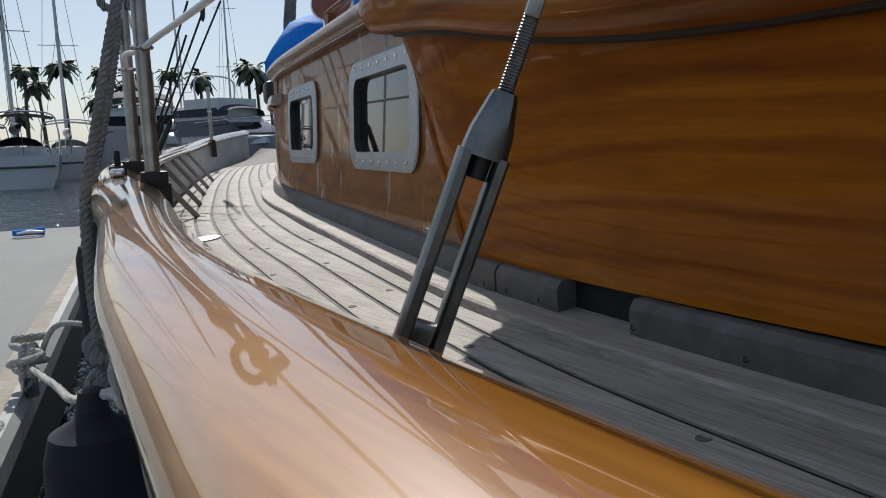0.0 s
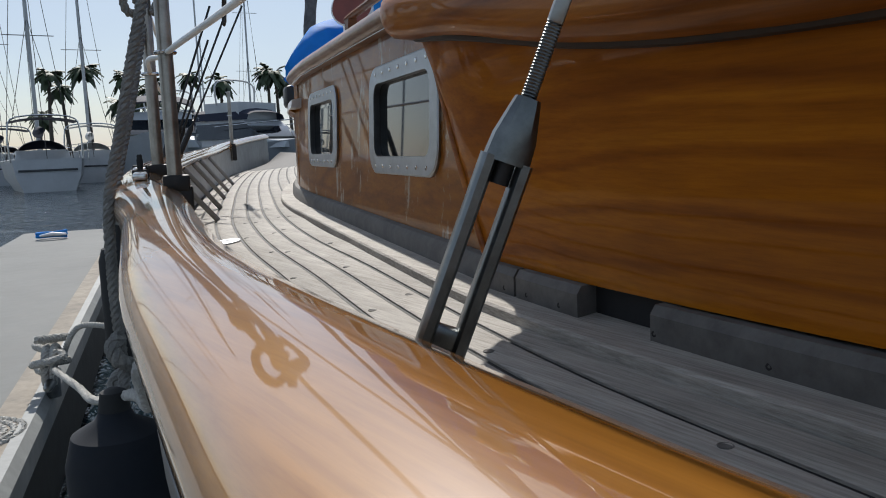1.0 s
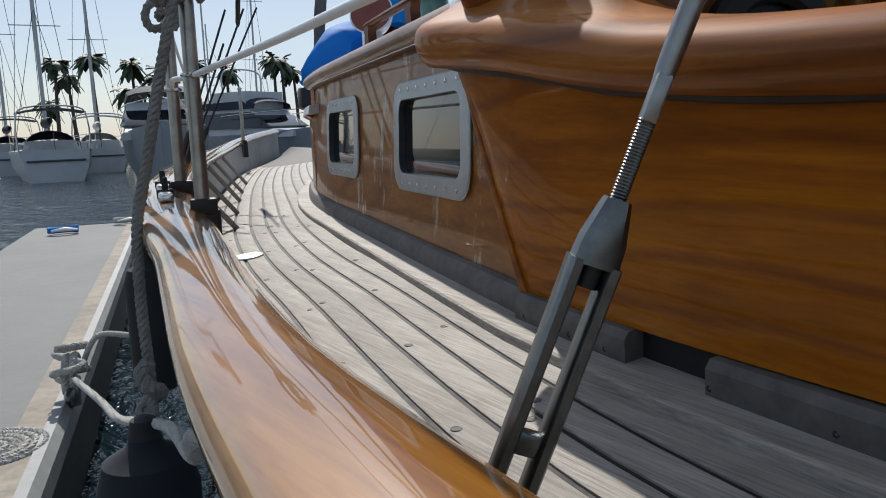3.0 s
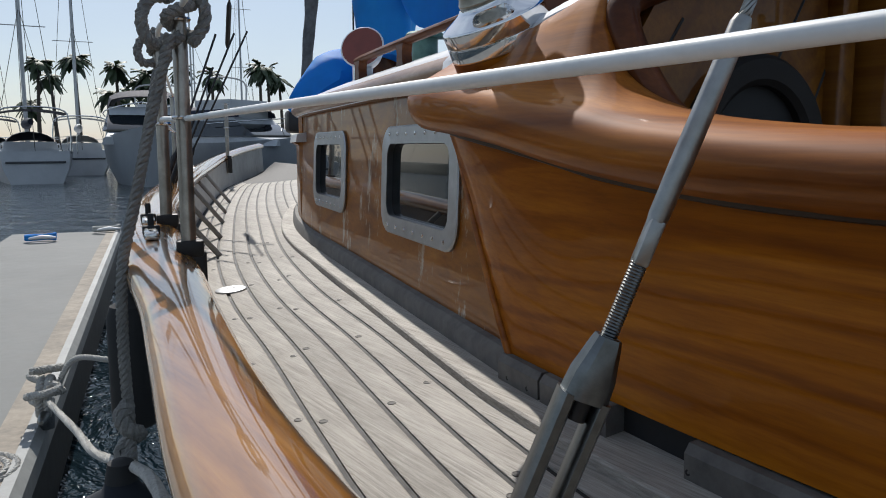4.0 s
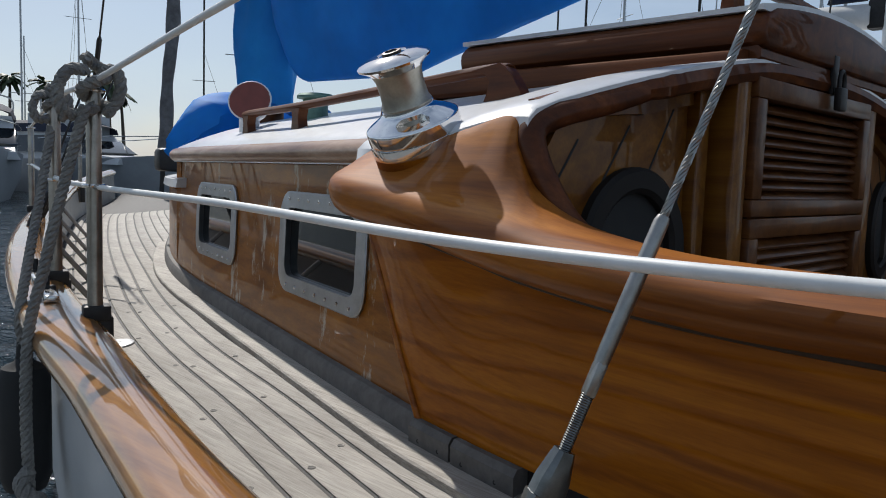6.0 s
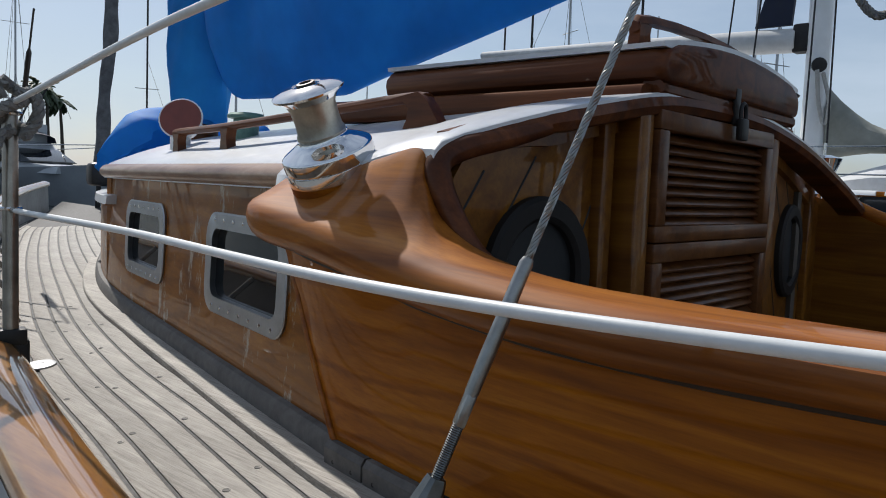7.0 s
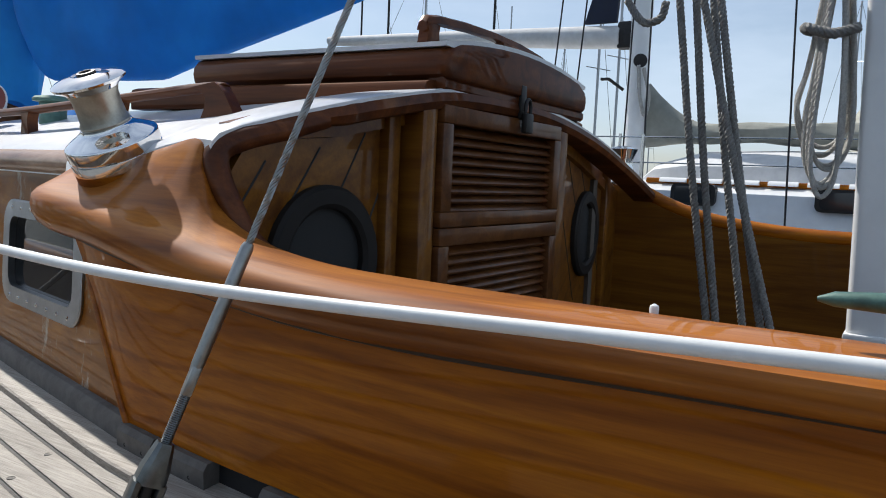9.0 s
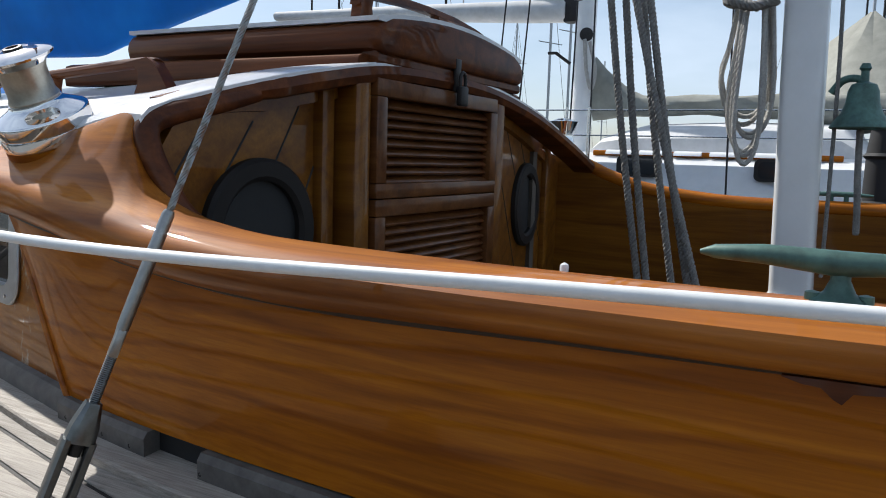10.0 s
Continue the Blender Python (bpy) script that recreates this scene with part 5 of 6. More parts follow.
rope(bm, [(0.42, -0.794, 1.42), (0.418, -0.797, 1.33), (0.42, -0.802, 1.25), (0.42, -0.804, 1.20)], 0.007, 0.015, 4)
part("lanyard", bm, M_OLDROPE, bell)
hal = thing("halyard", "grey halyard led down beside the mizzen mast", "rope", (0.45, -0.7, 1.1))
bm = bmesh.new()
rope(bm, [(0.42, -0.737, 1.80), (0.42, -0.744, 1.5), (0.42, -0.744, 1.1)], 0.0045, 0.02)
part("line", bm, M_OLDROPE, hal)
bitt = thing("deck_bitt", "black turned post on the far side deck", "bitt", (1.35, -0.84, 1.1))
bm = bmesh.new()
lathe(bm, [(0.07, 0.0), (0.07, 0.02), (0.052, 0.03), (0.05, 0.16), (0.06, 0.17), (0.05, 0.18), (0.042, 0.25), (0.05, 0.26), (0.048, 0.28), (0.02, 0.285)], pose(1.35, -0.86, 1.21), 24)
part("post", bm, M_BLACK, bitt)
cl2 = thing("horn_cleat", "green bronze cleat on the far coaming", "cleat", (1.1, -0.75, 1.24))
bm = bmesh.new()
tube(bm, [(1.085, -0.66, 1.262), (1.085, -0.72, 1.264), (1.085, -0.78, 1.264), (1.085, -0.84, 1.262)], [0.004, 0.008, 0.008, 0.004], 10)
part("horn_bar", bm, M_BRONZE, cl2)
for y in (-0.73, -0.77):
    bm = bmesh.new()
    tube(bm, [(1.085, y, 1.235), (1.085, y, 1.262)], 0.007, 10)
    part("leg", bm, M_BRONZE, cl2)
jar = thing("white_knob", "small white plastic knob on the inner coaming edge", "knob", (-0.690, -0.535, 1.226))
bm = bmesh.new()
lathe(bm, [(0.004, -0.012), (0.005, 0.0), (0.0042, 0.003), (0.001, 0.005)], Matrix.Translation(jar.location), 12)
part("knob", bm, M_WHITE, jar)

# starboard sheet winch peeping over the roof edge
w2 = thing("winch", "chromed winch on the far coaming", "winch", (1.02, 0.2, 1.38))
bm = bmesh.new()
lathe(bm, [(0.07, -0.06), (0.07, 0.03), (0.04, 0.06), (0.034, 0.1), (0.05, 0.14), (0.02, 0.15)], pose(1.13, 0.12, 1.33), 32)
part("drum", bm, M_CHROME, w2)

# ---- dock details ----
DC = Vector((-1.06, 2.06, 0.38))
dc = thing("dock_cleat", "dock cleat buried under turns of grey mooring rope", "cleat", DC)
bm = bmesh.new()
tube(bm, [DC + dd * s_ + Vector((0, 0, 0.045)) for s_ in (-0.12, -0.1, 0.0, 0.1, 0.12)], [0.006, 0.014, 0.018, 0.014, 0.006], 12)
part("horn_bar", bm, M_GALV, dc)
bm = bmesh.new()
tube(bm, [DC - Vector((0, 0, 0.01)), DC + Vector((0, 0, 0.05))], 0.022, 12)
part("leg", bm, M_GALV, dc)
moor = thing("mooring_line", "grey-white braided mooring line made fast on the dock", "rope", DC)
bm = bmesh.new()
rope(bm, [DC + dd * (0.07 * math.sin(a)) + dn * (0.045 * math.sin(2 * a)) + Vector((0, 0, 0.06 + 0.012 * a)) for a in [0.7 * i for i in range(15)]], 0.012, 0.03)
part("cleat_turn", bm, M_ROPE, moor)
bm = bmesh.new()
rope(bm, [DC + dd * (0.05 * math.cos(a)) + Vector((0, 0, 0.09 + 0.055 * math.sin(a))) + dn * (0.02 * a / 6 - 0.02) for a in [0.7 * i for i in range(18)]], 0.012, 0.03)
part("cleat_turn", bm, M_ROPE, moor)
bm = bmesh.new()
rope(bm, [DC + Vector((0.0, 0, 0.08)), (-1.068, 1.450, 0.552), (-1.077, 1.150, 0.598), (-1.093, 0.650, 0.741), (-1.151, 0.250, 0.845), (-1.19, 0.06, 0.935), (-1.15, -0.02, 0.945)], 0.009, 0.03)
part("bow_part", bm, M_ROPE, moor)
bm = bmesh.new()
rope(bm, [DC + Vector((0.0, 0, 0.1)), DC + Vector((0.03, 0.01, 0.10)), (-0.980, 2.000, 0.588), (-0.861, 1.900, 0.591), (-0.70, 1.95, 0.62)], 0.009, 0.03)
part("short_part", bm, M_ROPE, moor)
fl = thing("flaked_rope", "flat spiral of grey-white rope lying on the dock", "rope", DC + dn * 0.15 - dd * 0.3)
bm = bmesh.new()
cc = DC + dn * 0.17 - dd * 0.33 + Vector((0, 0, -0.002))
rope(bm, [cc + dd * (math.cos(a) * (0.02 + 0.0039 * a)) + dn * (math.sin(a) * (0.02 + 0.0039 * a)) for a in [0.5 * i for i in range(64)]], 0.011, 0.03, 3, 3, 5)
part("spiral", bm, M_ROPE, fl)
for k, (px_, s_) in enumerate((((0.33, 7.75), 0.0), ((-0.32, 7.3), 0.3))):
    c2 = thing("dock_cleat", "small cleat with a coiled line at the dock end", "cleat", (px_[0] - 0.1, px_[1], 0.37), "dock end cleats")
    bm = bmesh.new()
    tube(bm, [(px_[0] - 0.1 - 0.11, px_[1], 0.41), (px_[0] - 0.1, px_[1], 0.42), (px_[0] - 0.1 + 0.11, px_[1], 0.41)], [0.01, 0.02, 0.01], 10)
    part("horn_bar", bm, M_VINYL, c2)
    bm = bmesh.new()
    rope(bm, [(px_[0] - 0.1 + 0.12 * math.cos(a), px_[1] + 0.1 + 0.08 * math.sin(a), 0.385 + 0.004 * a) for a in [0.6 * i for i in range(22)]], 0.016, 0.05)
    part("line", bm, M_BLUE if k else M_ROPE, c2)

# ---- far boats ----
def palm(at, h, seed):
    r = random.Random(seed)
    x, y = at
    p = thing("palm_tree", "tall slender fan palm with a ragged crown", "palm tree", (x, y, 0.0), "palms on the far shore")
    bm = bmesh.new()
    bend = r.uniform(-0.6, 0.6)
    line = [(x + bend * (k / 6) ** 2, y, -0.2 + (h + 0.7) * k / 6) for k in range(7)]
    tube(bm, line, [0.30 - 0.025 * k for k in range(7)], 7)
    part("trunk", bm, M_TRUNK, p)
    bm = bmesh.new()
    c = Vector(line[-1])
    for k in range(34):
        az_, up = r.uniform(0, 6.283), r.uniform(-0.75, 1.0)
        ln = r.uniform(1.5, 2.3)
        d = Vector((math.cos(az_), math.sin(az_), 0))
        side = Vector((-d.y, d.x, 0))
        prev = None
        for j in range(5):
            t = j / 4
            q = c + d * (ln * t * (1 - 0.25 * abs(up))) + Vector((0, 0, up * ln * 0.7 * t - 1.0 * t * t * (1.2 - 0.5 * up)))
            w = (0.06, 0.10, 0.34, 0.42, 0.05)[j] * r.uniform(0.8, 1.2)
            cur = (bm.verts.new(q - side * w + Vector((0, 0, -0.12 * t))), bm.verts.new(q + Vector((0, 0, 0.05))), bm.verts.new(q + side * w + Vector((0, 0, -0.12 * t))))
            if prev:
                bm.faces.new((prev[0], prev[1], cur[1], cur[0]))
                bm.faces.new((prev[1], prev[2], cur[2], cur[1]))
            prev = cur
    part("crown", bm, M_FROND, p)


for k, (pt, top) in enumerate((((12.041, 108.602, 1.121), (12.935, 108.489, 11.977)), ((14.272, 110.325, 1.076), (15.017, 110.218, 10.367)), ((11.595, 116.708, 1.154), (12.113, 116.650, 7.333)), ((14.972, 98.079, 1.025), (15.783, 97.942, 11.539)), ((20.090, 101.187, 0.919), (20.821, 101.030, 11.147)), ((19.520, 105.385, 0.944), (20.053, 105.279, 8.218)), ((22.639, 102.671, 0.866), (23.231, 102.532, 9.475)), ((22.956, 98.483, 0.847), (23.581, 98.327, 10.159)), ((23.797, 112.662, 0.870), (24.376, 112.532, 9.136)), ((26.351, 107.942, 0.799), (26.883, 107.804, 8.881)), ((31.466, 114.847, 0.704), (32.205, 114.635, 12.590)), ((31.843, 102.194, 0.659), (32.435, 102.001, 10.982)), ((36.850, 98.300, 0.536), (37.409, 98.082, 11.821)), ((39.396, 101.598, 0.488), (39.945, 101.377, 11.935)), ((42.452, 104.671, 0.429), (42.936, 104.469, 10.948)), ((26.989, 118.084, 0.814), (27.530, 117.954, 8.775)))):
    palm((pt[0], pt[1]), top[2] - 0.9, k)


def hull_mesh(bm, length, beam, free, m, sheer=0.35, stern=0.75):
    secs = []
    for i in range(17):
        t = i / 16
        w = beam / 2 * (stern + (1 - stern) * min(1, t * 3)) * (1 - max(0, (t - 0.45) / 0.55) ** 2.2) + 0.01
        z1 = free + sheer * (t - 0.35) ** 2
        yy = length * (t - 0.5)
        secs.append([m @ Vector(v) for v in ((-w, yy + 0.25 * t, z1), (-w * 0.93, yy, z1 * 0.45), (-w * 0.7, yy - 0.2 * t, -0.1), (0, yy - 0.35 * t, -0.25), (w * 0.7, yy - 0.2 * t, -0.1), (w * 0.93, yy, z1 * 0.45), (w, yy + 0.25 * t, z1))])
    loft(bm, secs)


def sailboat(at, yaw, length, mast, label, cover=None, stripe=None, seed=0):
    b = thing("moored_sailboat", label, "sailboat", (at[0], at[1], 0), "boats in the marina")
    m = pose(at[0], at[1], 0, 0, 0, yaw)
    bm = bmesh.new()
    hull_mesh(bm, length, length * 0.31, 1.05, m)
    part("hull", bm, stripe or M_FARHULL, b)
    bm = bmesh.new()
    loft(bm, [[m @ Vector((sx * w, length * yy, z)) for sx, w, z in ((-1, 0.95, 1.0), (-1, 0.85, 1.42), (1, 0.85, 1.42), (1, 0.95, 1.0))] for yy in (-0.18, 0.0, 0.14, 0.24)])
    cab = part("coachroof", bm, M_FARHULL, b)
    for sx in (-1, 1):
        bm = bmesh.new()
        box(bm, (0, 0, 0), (0.03, length * 0.2, 0.16), m @ Matrix.Translation((sx * 0.91, 0, 1.22)), 0.01)
        part("window", bm, M_FARGLASS, cab)
    bm = bmesh.new()
    tube(bm, [m @ Vector((0, length * 0.1, 1.2)), m @ Vector((0, length * 0.09, mast))], [0.08, 0.06], 10)
    ms = part("mast", bm, M_ALLOY, b)
    for zz in (mast * 0.45, mast * 0.72):
        bm = bmesh.new()
        tube(bm, [m @ Vector((-0.9, length * 0.1, zz)), m @ Vector((0.9, length * 0.1, zz))], 0.02, 6)
        part("spreader", bm, M_ALLOY, ms)
    bm = bmesh.new()
    tube(bm, [m @ Vector((0, length * 0.08, 2.1)), m @ Vector((0, -length * 0.05, 2.15)), m @ Vector((0, -length * 0.32, 2.1))], [0.20, 0.17, 0.09], 10)
    part("boom_cover", bm, cover or M_NAVY, b, "canvas covered boom")
    for p_, q_ in (((0, length * 0.5, 1.2), (0, length * 0.09, mast)), ((0, -length * 0.49, 1.1), (0, length * 0.09, mast)), ((-1.2, length * 0.08, 1.0), (0, length * 0.09, mast * 0.95)), ((1.2, length * 0.08, 1.0), (0, length * 0.09, mast * 0.95)), ((-1.2, length * 0.05, 1.0), (0, length * 0.09, mast * 0.5)), ((1.2, length * 0.05, 1.0), (0, length * 0.09, mast * 0.5))):
        bm = bmesh.new()
        tube(bm, [m @ Vector(p_), m @ Vector(q_)], 0.012, 5)
        part("stay", bm, M_IRON, b)
    for sx in (-1, 1):
        bm = bmesh.new()
        for zz in (1.35, 1.62):
            tube(bm, [m @ Vector((sx * length * 0.145 * (1 - max(0, (t - 0.45) / 0.55) ** 2.2), length * (t - 0.5), zz)) for t in [k / 8 for k in range(9)]], 0.014, 5)
        part("guard_rail", bm, M_STEEL, b)
    bm = bmesh.new()
    loft(bm, [[m @ Vector((w * math.cos(a), yy, 1.35 + hgt * math.sin(a))) for a in [math.pi * k / 8 for k in range(9)]] for yy, w, hgt in ((-length * 0.20, 0.8, 0.42), (-length * 0.12, 0.8, 0.45), (-length * 0.08, 0.75, 0.12))], False, False)
    part("spray_hood", bm, cover or M_NAVY, b)
    for sx in (-1, 1):
        for k in range(5):
            bm = bmesh.new()
            yy = length * (-0.46 + 0.2 * k)
            xx = sx * length * 0.145 * (1 - max(0, (yy / length + 0.05) / 0.55) ** 2.2)
            tube(bm, [m @ Vector((xx, yy, 1.0)), m @ Vector((xx, yy, 1.64))], 0.016, 6)
            part("stanchion", bm, M_STEEL, b)
    bm = bmesh.new()
    tube(bm, catmull([m @ Vector(v) for v in ((-1.1, -length * 0.47, 1.0), (-1.1, -length * 0.47, 2.0), (-0.8, -length * 0.47, 2.5), (0.8, -length * 0.47, 2.5), (1.1, -length * 0.47, 2.0), (1.1, -length * 0.47, 1.0))], 4), 0.03, 6)
    part("stern_arch", bm, M_STEEL, b)
    bm = bmesh.new()
    loft(bm, [[m @ Vector((x, yy, 2.35 + 0.14 * (1 - (x / 1.1) ** 2))) for x in (-1.1, -0.7, -0.3, 0.0, 0.3, 0.7, 1.1)] for yy in (-length * 0.46, -length * 0.34, -length * 0.22)], False, False)
    part("bimini", bm, cover or M_NAVY, b, "canvas bimini over the cockpit")
    bm = bmesh.new()
    box(bm, (0, 0, 0), (length * 0.2, 0.02, 0.07), m @ Matrix.Translation((0, -length * 0.505, 0.72)), 0.005)
    part("stern_stripe", bm, M_HULLNAVY, b)
    return b


def motor_yacht(at, yaw, length, scale, label, flybridge):
    b = thing("motor_yacht", label, "motor yacht", (at[0], at[1], 0), "boats in the marina")
    m = pose(at[0], at[1], 0, 0, 0, yaw) @ Matrix.Scale(scale, 4)
    bm = bmesh.new()
    hull_mesh(bm, length, length * 0.33, 1.45, m, 0.9, 0.92)
    part("hull", bm, M_SHADEHULL, b, "white topsides with their shade put into a grey colour")
    bm = bmesh.new()
    loft(bm, [[m @ Vector((sx * w, yy, z)) for sx, w, z in ((-1, 1.35, 1.3), (-1, 1.2, zt), (1, 1.2, zt), (1, 1.35, 1.3))] for yy, zt in ((-length * 0.3, 2.6), (length * 0.04, 2.6), (length * 0.16, 1.7), (length * 0.3, 1.55))])
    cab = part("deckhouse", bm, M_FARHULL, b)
    bm = bmesh.new()
    loft(bm, [[m @ Vector((sx * w, yy, z)) for sx, w, z in ((-1, 1.38, 1.75), (-1, 1.24, zt), (1, 1.24, zt), (1, 1.38, 1.75))] for yy, zt in ((-length * 0.28, 2.45), (length * 0.05, 2.48), (length * 0.165, 1.80))])
    part("windscreen", bm, M_FARGLASS, cab, "dark wrap-round windows")
    bm = bmesh.new()
    loft(bm, [[m @ Vector((w * math.cos(a), yy, 2.6 + hgt * math.sin(a) ** 0.5)) for a in [math.pi * k / 8 for k in range(9)]] for yy, w, hgt in ((-length * 0.36, 1.3, 0.55), (0, 1.3, 0.6), (length * 0.07, 1.2, 0.35))], False, False)
    part("canvas_top", bm, M_NAVY, b, "dark canvas top")
    if flybridge:
        bm = bmesh.new()
        loft(bm, [[m @ Vector((sx * 1.2, yy, z)) for sx, z in ((-1, 2.6), (-1, 3.4), (1, 3.4), (1, 2.6))] for yy in (-length * 0.2, length * 0.02)])
        part("flybridge", bm, M_FARHULL, b)
        bm = bmesh.new()
        tube(bm, catmull([m @ Vector(v) for v in ((-1.2, -length * 0.12, 3.3), (-1.15, -length * 0.12, 4.3), (0, -length * 0.12, 4.5), (1.15, -length * 0.12, 4.3), (1.2, -length * 0.12, 3.3))], 5), 0.04, 6)
        part("radar_arch", bm, M_ALLOY, b)
    for sx in (-1, 1):
        bm = bmesh.new()
        tube(bm, [m @ Vector((sx * length * 0.16 * (1 - max(0, (t - 0.45) / 0.55) ** 2.2), length * (t - 0.5), 2.15 + 0.4 * t)) for t in [0.4 + 0.6 * k / 8 for k in range(9)]], 0.02, 5)
        part("bow_rail", bm, M_STEEL, b)
    return b


motor_yacht((5.685, 28.585, 0.336), 165, 9.0, 1.0, "white motor yacht with dark windows and canvas", False)
motor_yacht((11.020, 33.230, 0.059), 205, 10.0, 0.95, "grey-white flybridge motor yacht beyond the bow", True)
motor_yacht((9.683, 42.016, -0.045), 170, 10.0, 1.0, "white motor cruiser with a dark bimini", True)
sailboat((2.400, 33.213, -0.263), -4, 9.0, 13, "white sailboat moored stern-to with blue canvas", M_NAVY)
sailboat((5.440, 40.868, -0.139), -8, 9.0, 14, "white sailboat with grey canvas and bare mast", M_SAIL)
sailboat((1.757, 43.310, -0.315), -2, 10.0, 15, "white sailboat further along the dock", M_NAVY)
sailboat((19.832, 57.692, -0.692), -10, 10.0, 16, "distant white sailboat with bare mast", M_NAVY)

# the neighbour to starboard
NX = 3.4
nb = thing("neighbour_sailboat", "large white sailboat in the next berth with khaki covers", "sailboat", (NX, 1, 0))
SP = [k / 12 for k in range(-12, 13)]
bm = bmesh.new()
loft(bm, [[(NX + 0.25 * abs(t) ** 3, 1.0 + 5.5 * t, 1.05), (NX + 0.02 + 0.25 * abs(t) ** 3, 1.0 + 5.5 * t, 0.92), (NX + 0.25, 1.0 + 5.5 * t, 0.0), (NX + 3.0, 1.0 + 5.5 * t, 0.0), (NX + 3.2, 1.0 + 5.5 * t, 1.05)] for t in SP])
part("hull", bm, M_HULLNAVY, nb, "dark hull below a pale rail")
bm = bmesh.new()
loft(bm, [[(NX - 0.02 + 0.25 * abs(t) ** 3, 1.0 + 5.5 * t, 1.05), (NX - 0.025 + 0.25 * abs(t) ** 3, 1.0 + 5.5 * t, 1.075), (NX - 0.005 + 0.25 * abs(t) ** 3, 1.0 + 5.5 * t, 1.125), (NX + 0.04 + 0.25 * abs(t) ** 3, 1.0 + 5.5 * t, 1.125), (NX + 0.04 + 0.25 * abs(t) ** 3, 1.0 + 5.5 * t, 1.05)] for t in SP])
rail = part("toe_rail", bm, M_ALLOY, nb, "slotted aluminium toe rail")
for k in range(40):
    bm = bmesh.new()
    box(bm, (NX - 0.014, -1.6 + 0.085 * k, 1.100), (0.012, 0.042, 0.026), pose(0, 0, 0, 0, -20, 0), 0.003)
    part("slot", bm, M_WHITE, rail)
bm = bmesh.new()
loft(bm, [[(NX + 0.10, y, 1.05), (NX + 0.14, y, 1.33), (NX + 0.22, y, 1.365), (NX + 0.5, y, 1.40), (NX + 2.5, y, 1.42), (NX + 2.7, y, 1.05)] for y in (-0.9, -0.75, 0, 2.0, 3.6)])
house = part("deckhouse", bm, M_WHITE, nb, "white deckhouse")
for ya in (0.455, -0.37, 1.3):
    bm = bmesh.new()
    loft(bm, [[(NX + o, y, z) for y, z in rounded(ya - 0.135, ya + 0.135, 1.245, 1.378, 0.035)] for o in (0.085, 0.16)])
    wf = part("window", bm, M_IRON, house, "dark framed window")
    bm = bmesh.new()
    loft(bm, [[(NX + o, y, z) for y, z in rounded(ya - 0.11, ya + 0.11, 1.262, 1.361, 0.028)] for o in (0.080, 0.15)])
    part("pane", bm, M_FARGLASS, wf)
for y in (0.62, 0.40, 0.18, -0.04, -0.26, -0.48):
    bm = bmesh.new()
    loft(bm, [[(NX + 0.26 + 0.05 * math.cos(a), y + 0.085 * s_, 1.385 + 0.03 * math.sin(a)) for a in [math.pi * k / 6 for k in range(7)]] for s_ in (-1, 1)])
    part("fender_pad", bm, M_WHITE, nb, "white pad along the deckhouse edge")
bm = bmesh.new()
box(bm, (NX + 0.27, 0.05, 1.392), (0.05, 1.5, 0.035), None, 0.006)
part("grab_rail", bm, M_COAM, nb, "varnished grab rail")
bm = bmesh.new()
loft(bm, [[(NX + 0.45 + 0.9 * (1 - math.cos(math.pi * k / 12)), y + 0.03 * math.sin(k), 1.39 + hgt * math.sin(math.pi * k / 12) ** 0.6) for k in range(13)] for y, hgt in ((0.88, 0.02), (0.80, 0.17), (0.6, 0.24), (0.05, 0.26), (-0.7, 0.25), (-0.85, 0.05))], False, False)
part("dodger", bm, M_SAIL, nb, "pale grey fabric dodger")
bm = bmesh.new()
tube(bm, [(NX + 0.9, 1.11, 1.0), (NX + 0.9, 1.11, 12)], 0.078, 18)
nm_ = part("mast", bm, M_WHITE, nb, "white painted mast")
bm = bmesh.new()
lathe(bm, [(0.045, -0.03), (0.05, 0.0), (0.05, 0.012), (0.02, 0.016)], axis_to((-1, -0.6, 0), (NX + 0.83, 1.08, 2.26)), 20)
part("halyard_winch", bm, M_IRON, nm_)
bm = bmesh.new()
rope(bm, [(NX + 0.80, 1.08, 2.22), (NX + 0.78, 1.05, 2.0), (NX + 0.79, 1.01, 1.86), (NX + 0.80, 0.99, 2.0), (NX + 0.80, 1.04, 2.2)], 0.014, 0.04)
part("halyard_coil", bm, M_ROPE, nm_)
bm = bmesh.new()
tube(bm, [(NX + 0.82, 1.19, 2.05), (NX + 0.8, 1.30, 2.13), (NX + 0.8, 1.36, 2.13)], 0.012, 8)
part("mast_step", bm, M_IRON, nm_)
bm = bmesh.new()
loft(bm, [[(NX + 0.9 + w * math.cos(a), 1.26 + 2.8 * t, zc + h_ * math.sin(a)) for a in [2 * math.pi * k / 14 for k in range(14)]] for t, w, zc, h_ in ((0.0, 0.07, 2.45, 0.085), (0.1, 0.09, 2.46, 0.085), (0.5, 0.08, 2.51, 0.065), (1.0, 0.05, 2.56, 0.04))])
part("boom", bm, M_SAIL, nb, "white covered boom")
bm = bmesh.new()
box(bm, (NX + 0.9, 1.22, 2.46), (0.10, 0.12, 0.20), None, 0.02)
part("gooseneck", bm, M_IRON, nb)
bm = bmesh.new()
loft(bm, [[(NX + 0.9 + 0.02 * s_, y, z) for y, z in ((1.30, 2.56), (1.55, 2.56), (1.36, 3.2), (1.26, 3.2))] for s_ in (-1, 1)])
part("cover_end", bm, M_NAVY, nb, "dark blue end of a sail cover")
bm = bmesh.new()
secs = []
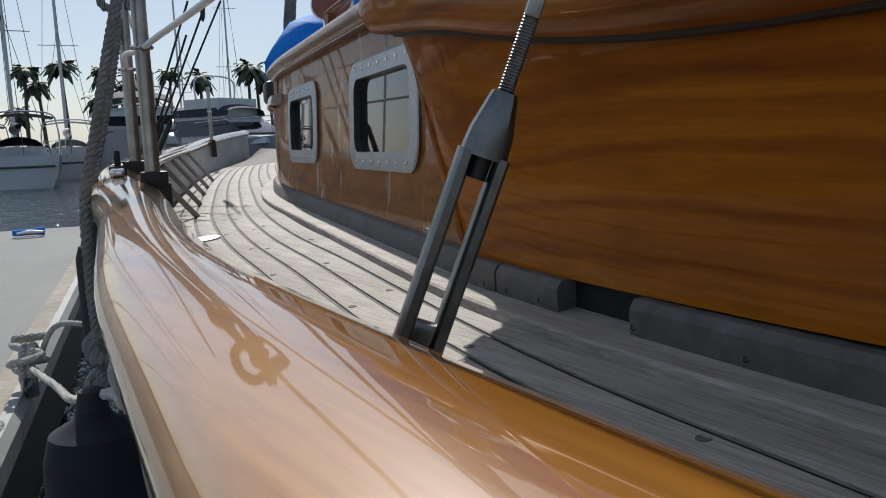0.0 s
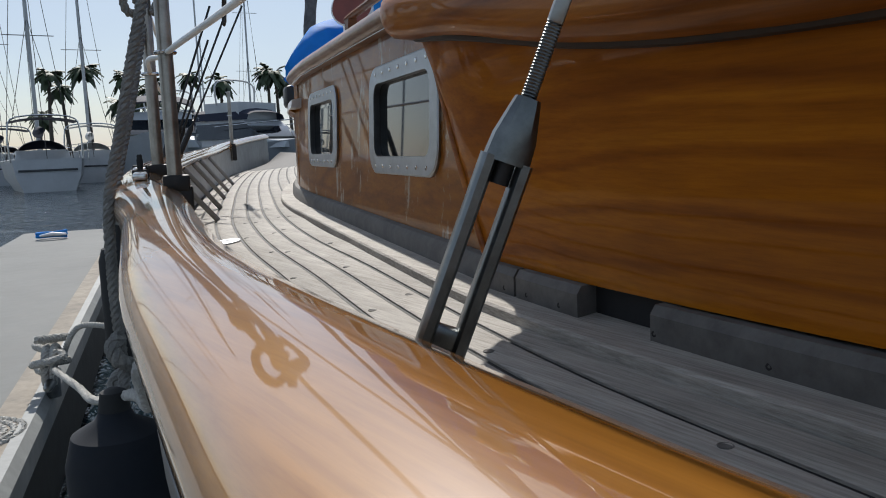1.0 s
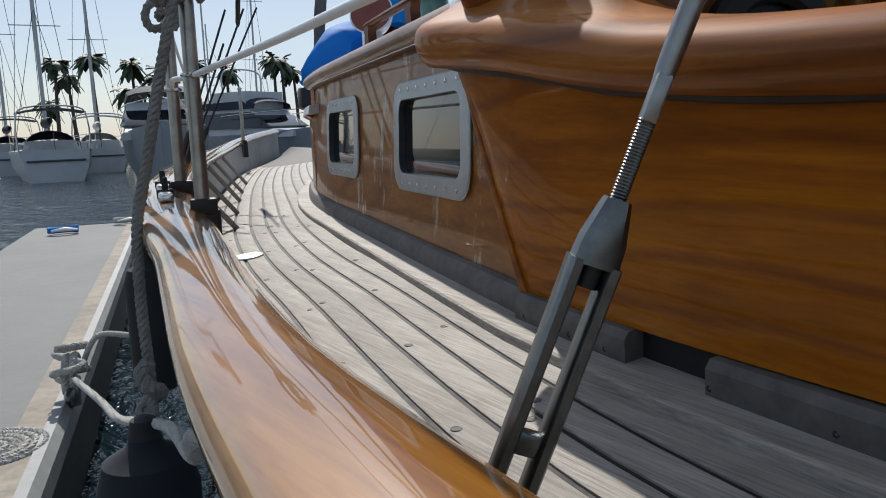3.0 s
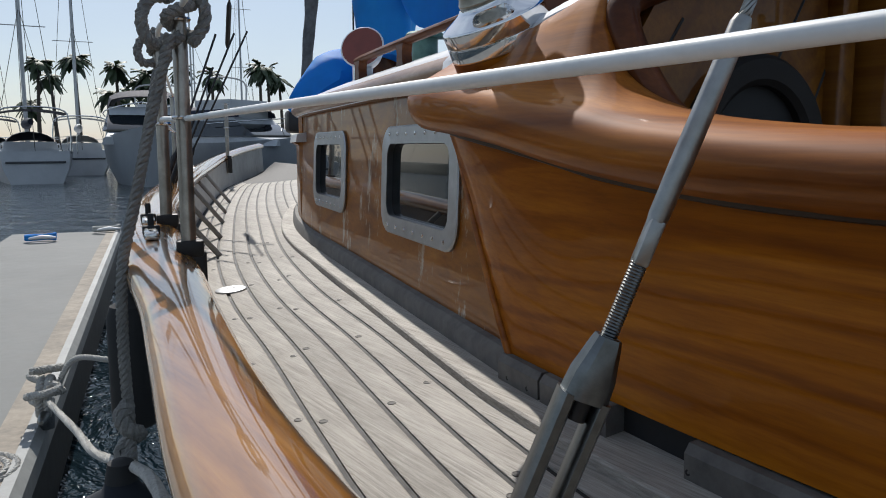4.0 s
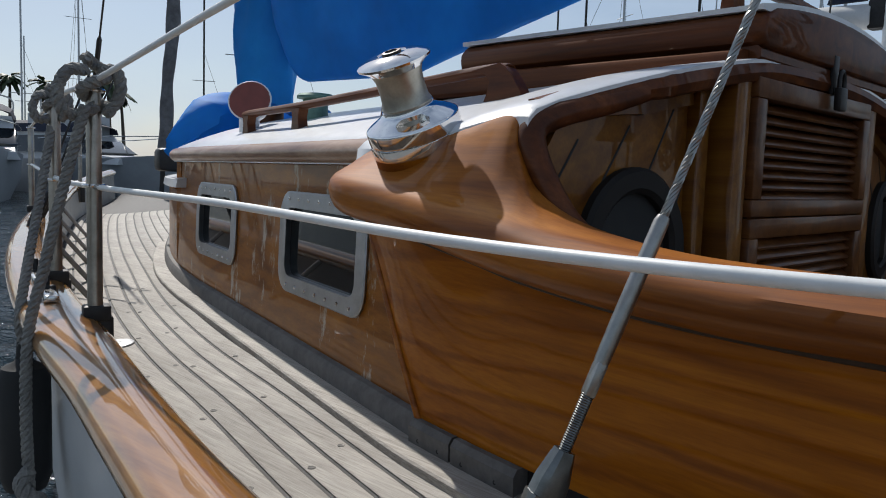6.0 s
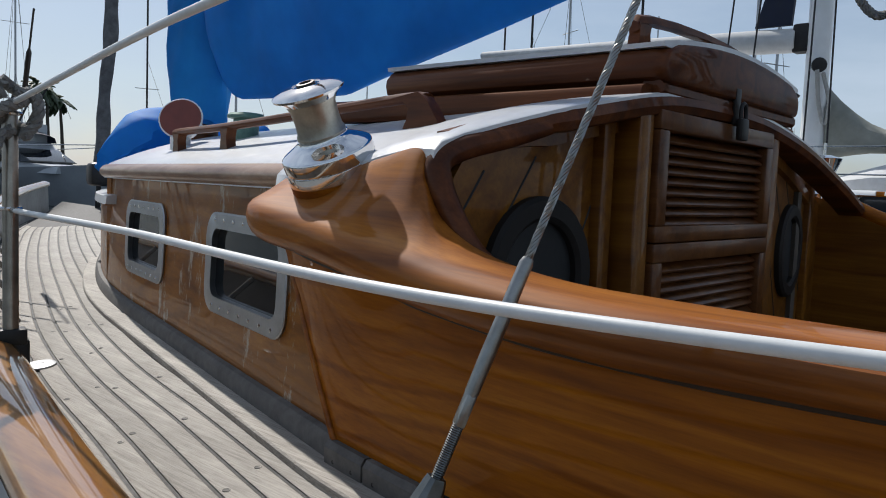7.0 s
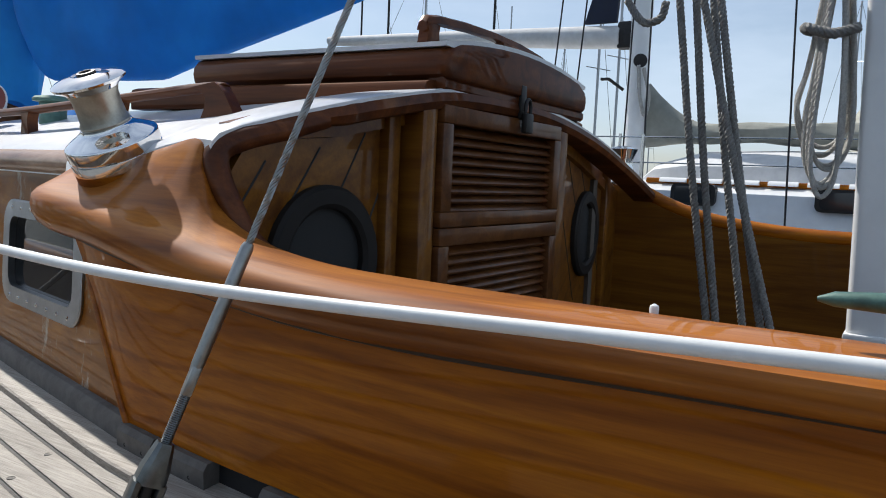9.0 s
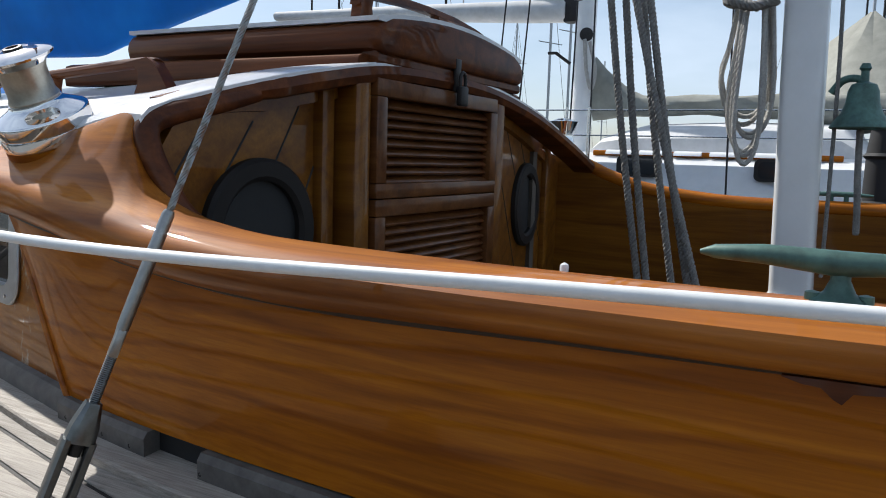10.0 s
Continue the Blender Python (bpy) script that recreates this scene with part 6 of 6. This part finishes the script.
for k in range(25):
    t = k / 24
    y = 1.03 - 2.2 * t
    top = 1.82 + 0.30 * max(0, 1 - t / 0.17) ** 1.5
    bot = 1.64 + 0.04 * math.sin(5 * t)
    secs.append([(NX + 0.95 + (0.08 + 0.01 * math.sin(5 * a + 19 * t)) * math.cos(a), y, (top + bot) / 2 + ((top - bot) / 2 + 0.008 * math.sin(3 * a + 26 * t)) * math.sin(a)) for a in [2 * math.pi * j / 18 for j in range(18)]])
loft(bm, secs)
part("sail_cover", bm, M_KHAKI, nb, "khaki canvas covered sail")
for zz in (1.50, 1.66):
    bm = bmesh.new()
    tube(bm, [(NX + 0.06, 4.5, zz), (NX + 0.06, -2.5, zz)], 0.005, 6)
    part("guard_wire", bm, M_STEEL, nb)
for y in (3.0, 1.9, 0.93, 0.78, -0.95, -1.05):
    bm = bmesh.new()
    tube(bm, [(NX + 0.06, y, 1.08), (NX + 0.06, y, 1.68)], 0.010, 8)
    part("guard_post", bm, M_STEEL, nb)
for x, y, x2, y2, zt in ((0.08, 1.32, 0.9, 1.11, 9), (0.08, 0.92, 0.9, 1.11, 7), (0.08, 1.5, 0.9, 1.11, 11), (0.1, 0.78, 0.9, 1.11, 11), (0.0, -0.10, 0.1, 0.05, 6)):
    bm = bmesh.new()
    tube(bm, [(NX + x, y, 1.1), (NX + x2, y2, zt)], 0.006, 6)
    part("stay", bm, M_IRON, nb)
tent = thing("covered_boat", "khaki tent cover over a boat in the next row", "boat cover", (6.5, -1.8, 1))
bm = bmesh.new()
tipc = Vector((6.200, -0.771, 2.683))
base = [tipc + Vector((1.2 * math.cos(a) * 0.8, 0.62 * math.sin(a) * 1.2 - 0.05, -0.95 - 0.1 * math.sin(3 * a))) for a in [2 * math.pi * k / 18 for k in range(18)]]
mid_ = [tipc + (b_ - tipc) * 0.45 + Vector((0, 0, 0.06 * (k % 3))) for k, b_ in enumerate(base)]
loft(bm, [base, mid_, [tipc + (b_ - tipc) * 0.03 for b_ in base]])
part("canvas", bm, M_KHAKI, tent)
bm = bmesh.new()
tube(bm, [tipc + Vector((0, 0, -1.2)), tipc + Vector((0, 0, -6))], 0.05, 6)
part("pole", bm, M_ALLOY, tent)

# rows of far masts to starboard and ahead
rnd = random.Random(21)
k = 0
for t_, px0, dist in ((0, 0, 0),):
    for i in range(34):
        a = radians(rnd.uniform(52, 100) if i < 12 else rnd.uniform(-12, 100))
        d = rnd.uniform(35, 90)
        x, y = d * math.sin(a) + 0, d * math.cos(a)
        if i < 12:
            sailboat((x, y), rnd.uniform(0, 360), rnd.uniform(8, 11), rnd.uniform(11, 17), "distant white sailboat among many masts", rnd.choice([M_NAVY, M_SAIL, M_KHAKI]), None, i)
        else:
            mt = thing("far_mast", "bare mast of a distant moored boat", "mast", (x, y, 0), "far masts")
            bm = bmesh.new()
            tube(bm, [(x, y, -0.2), (x, y, rnd.uniform(10, 18))], 0.07, 6)
            part("pole", bm, M_ALLOY if i % 3 else M_IRON, mt)
            bm = bmesh.new()
            zz = rnd.uniform(5, 8)
            tube(bm, [(x - 0.8, y + 0.3, zz), (x + 0.8, y - 0.3, zz)], 0.025, 5)
            part("spreader", bm, M_ALLOY, mt)
            bm = bmesh.new()
            tube(bm, [(x + 3.5, y, 1), (x, y, 10)], 0.012, 4)
            part("stay", bm, M_IRON, mt)

# a dark drip under the cap and a scuffed knot on the cap
bm = bmesh.new()
secs = []
for y, d in ((-0.765, 0.001), (-0.78, 0.005), (-0.793, 0.006), (-0.802, 0.014), (-0.808, 0.017), (-0.815, 0.008), (-0.84, 0.006), (-0.875, 0.001)):
    xs = CX(y) + 0.022
    secs.append([(xs - 0.0075, y, CZB(y) - 0.002), (xs - 0.0085, y, CZB(y) - 0.002 - d), (xs - 0.002, y, CZB(y) - 0.002 - d), (xs - 0.002, y, CZB(y) - 0.002)])
loft(bm, secs)
part("varnish_drip", bm, M_DARKWOOD, coaming, "dark dried varnish drip")
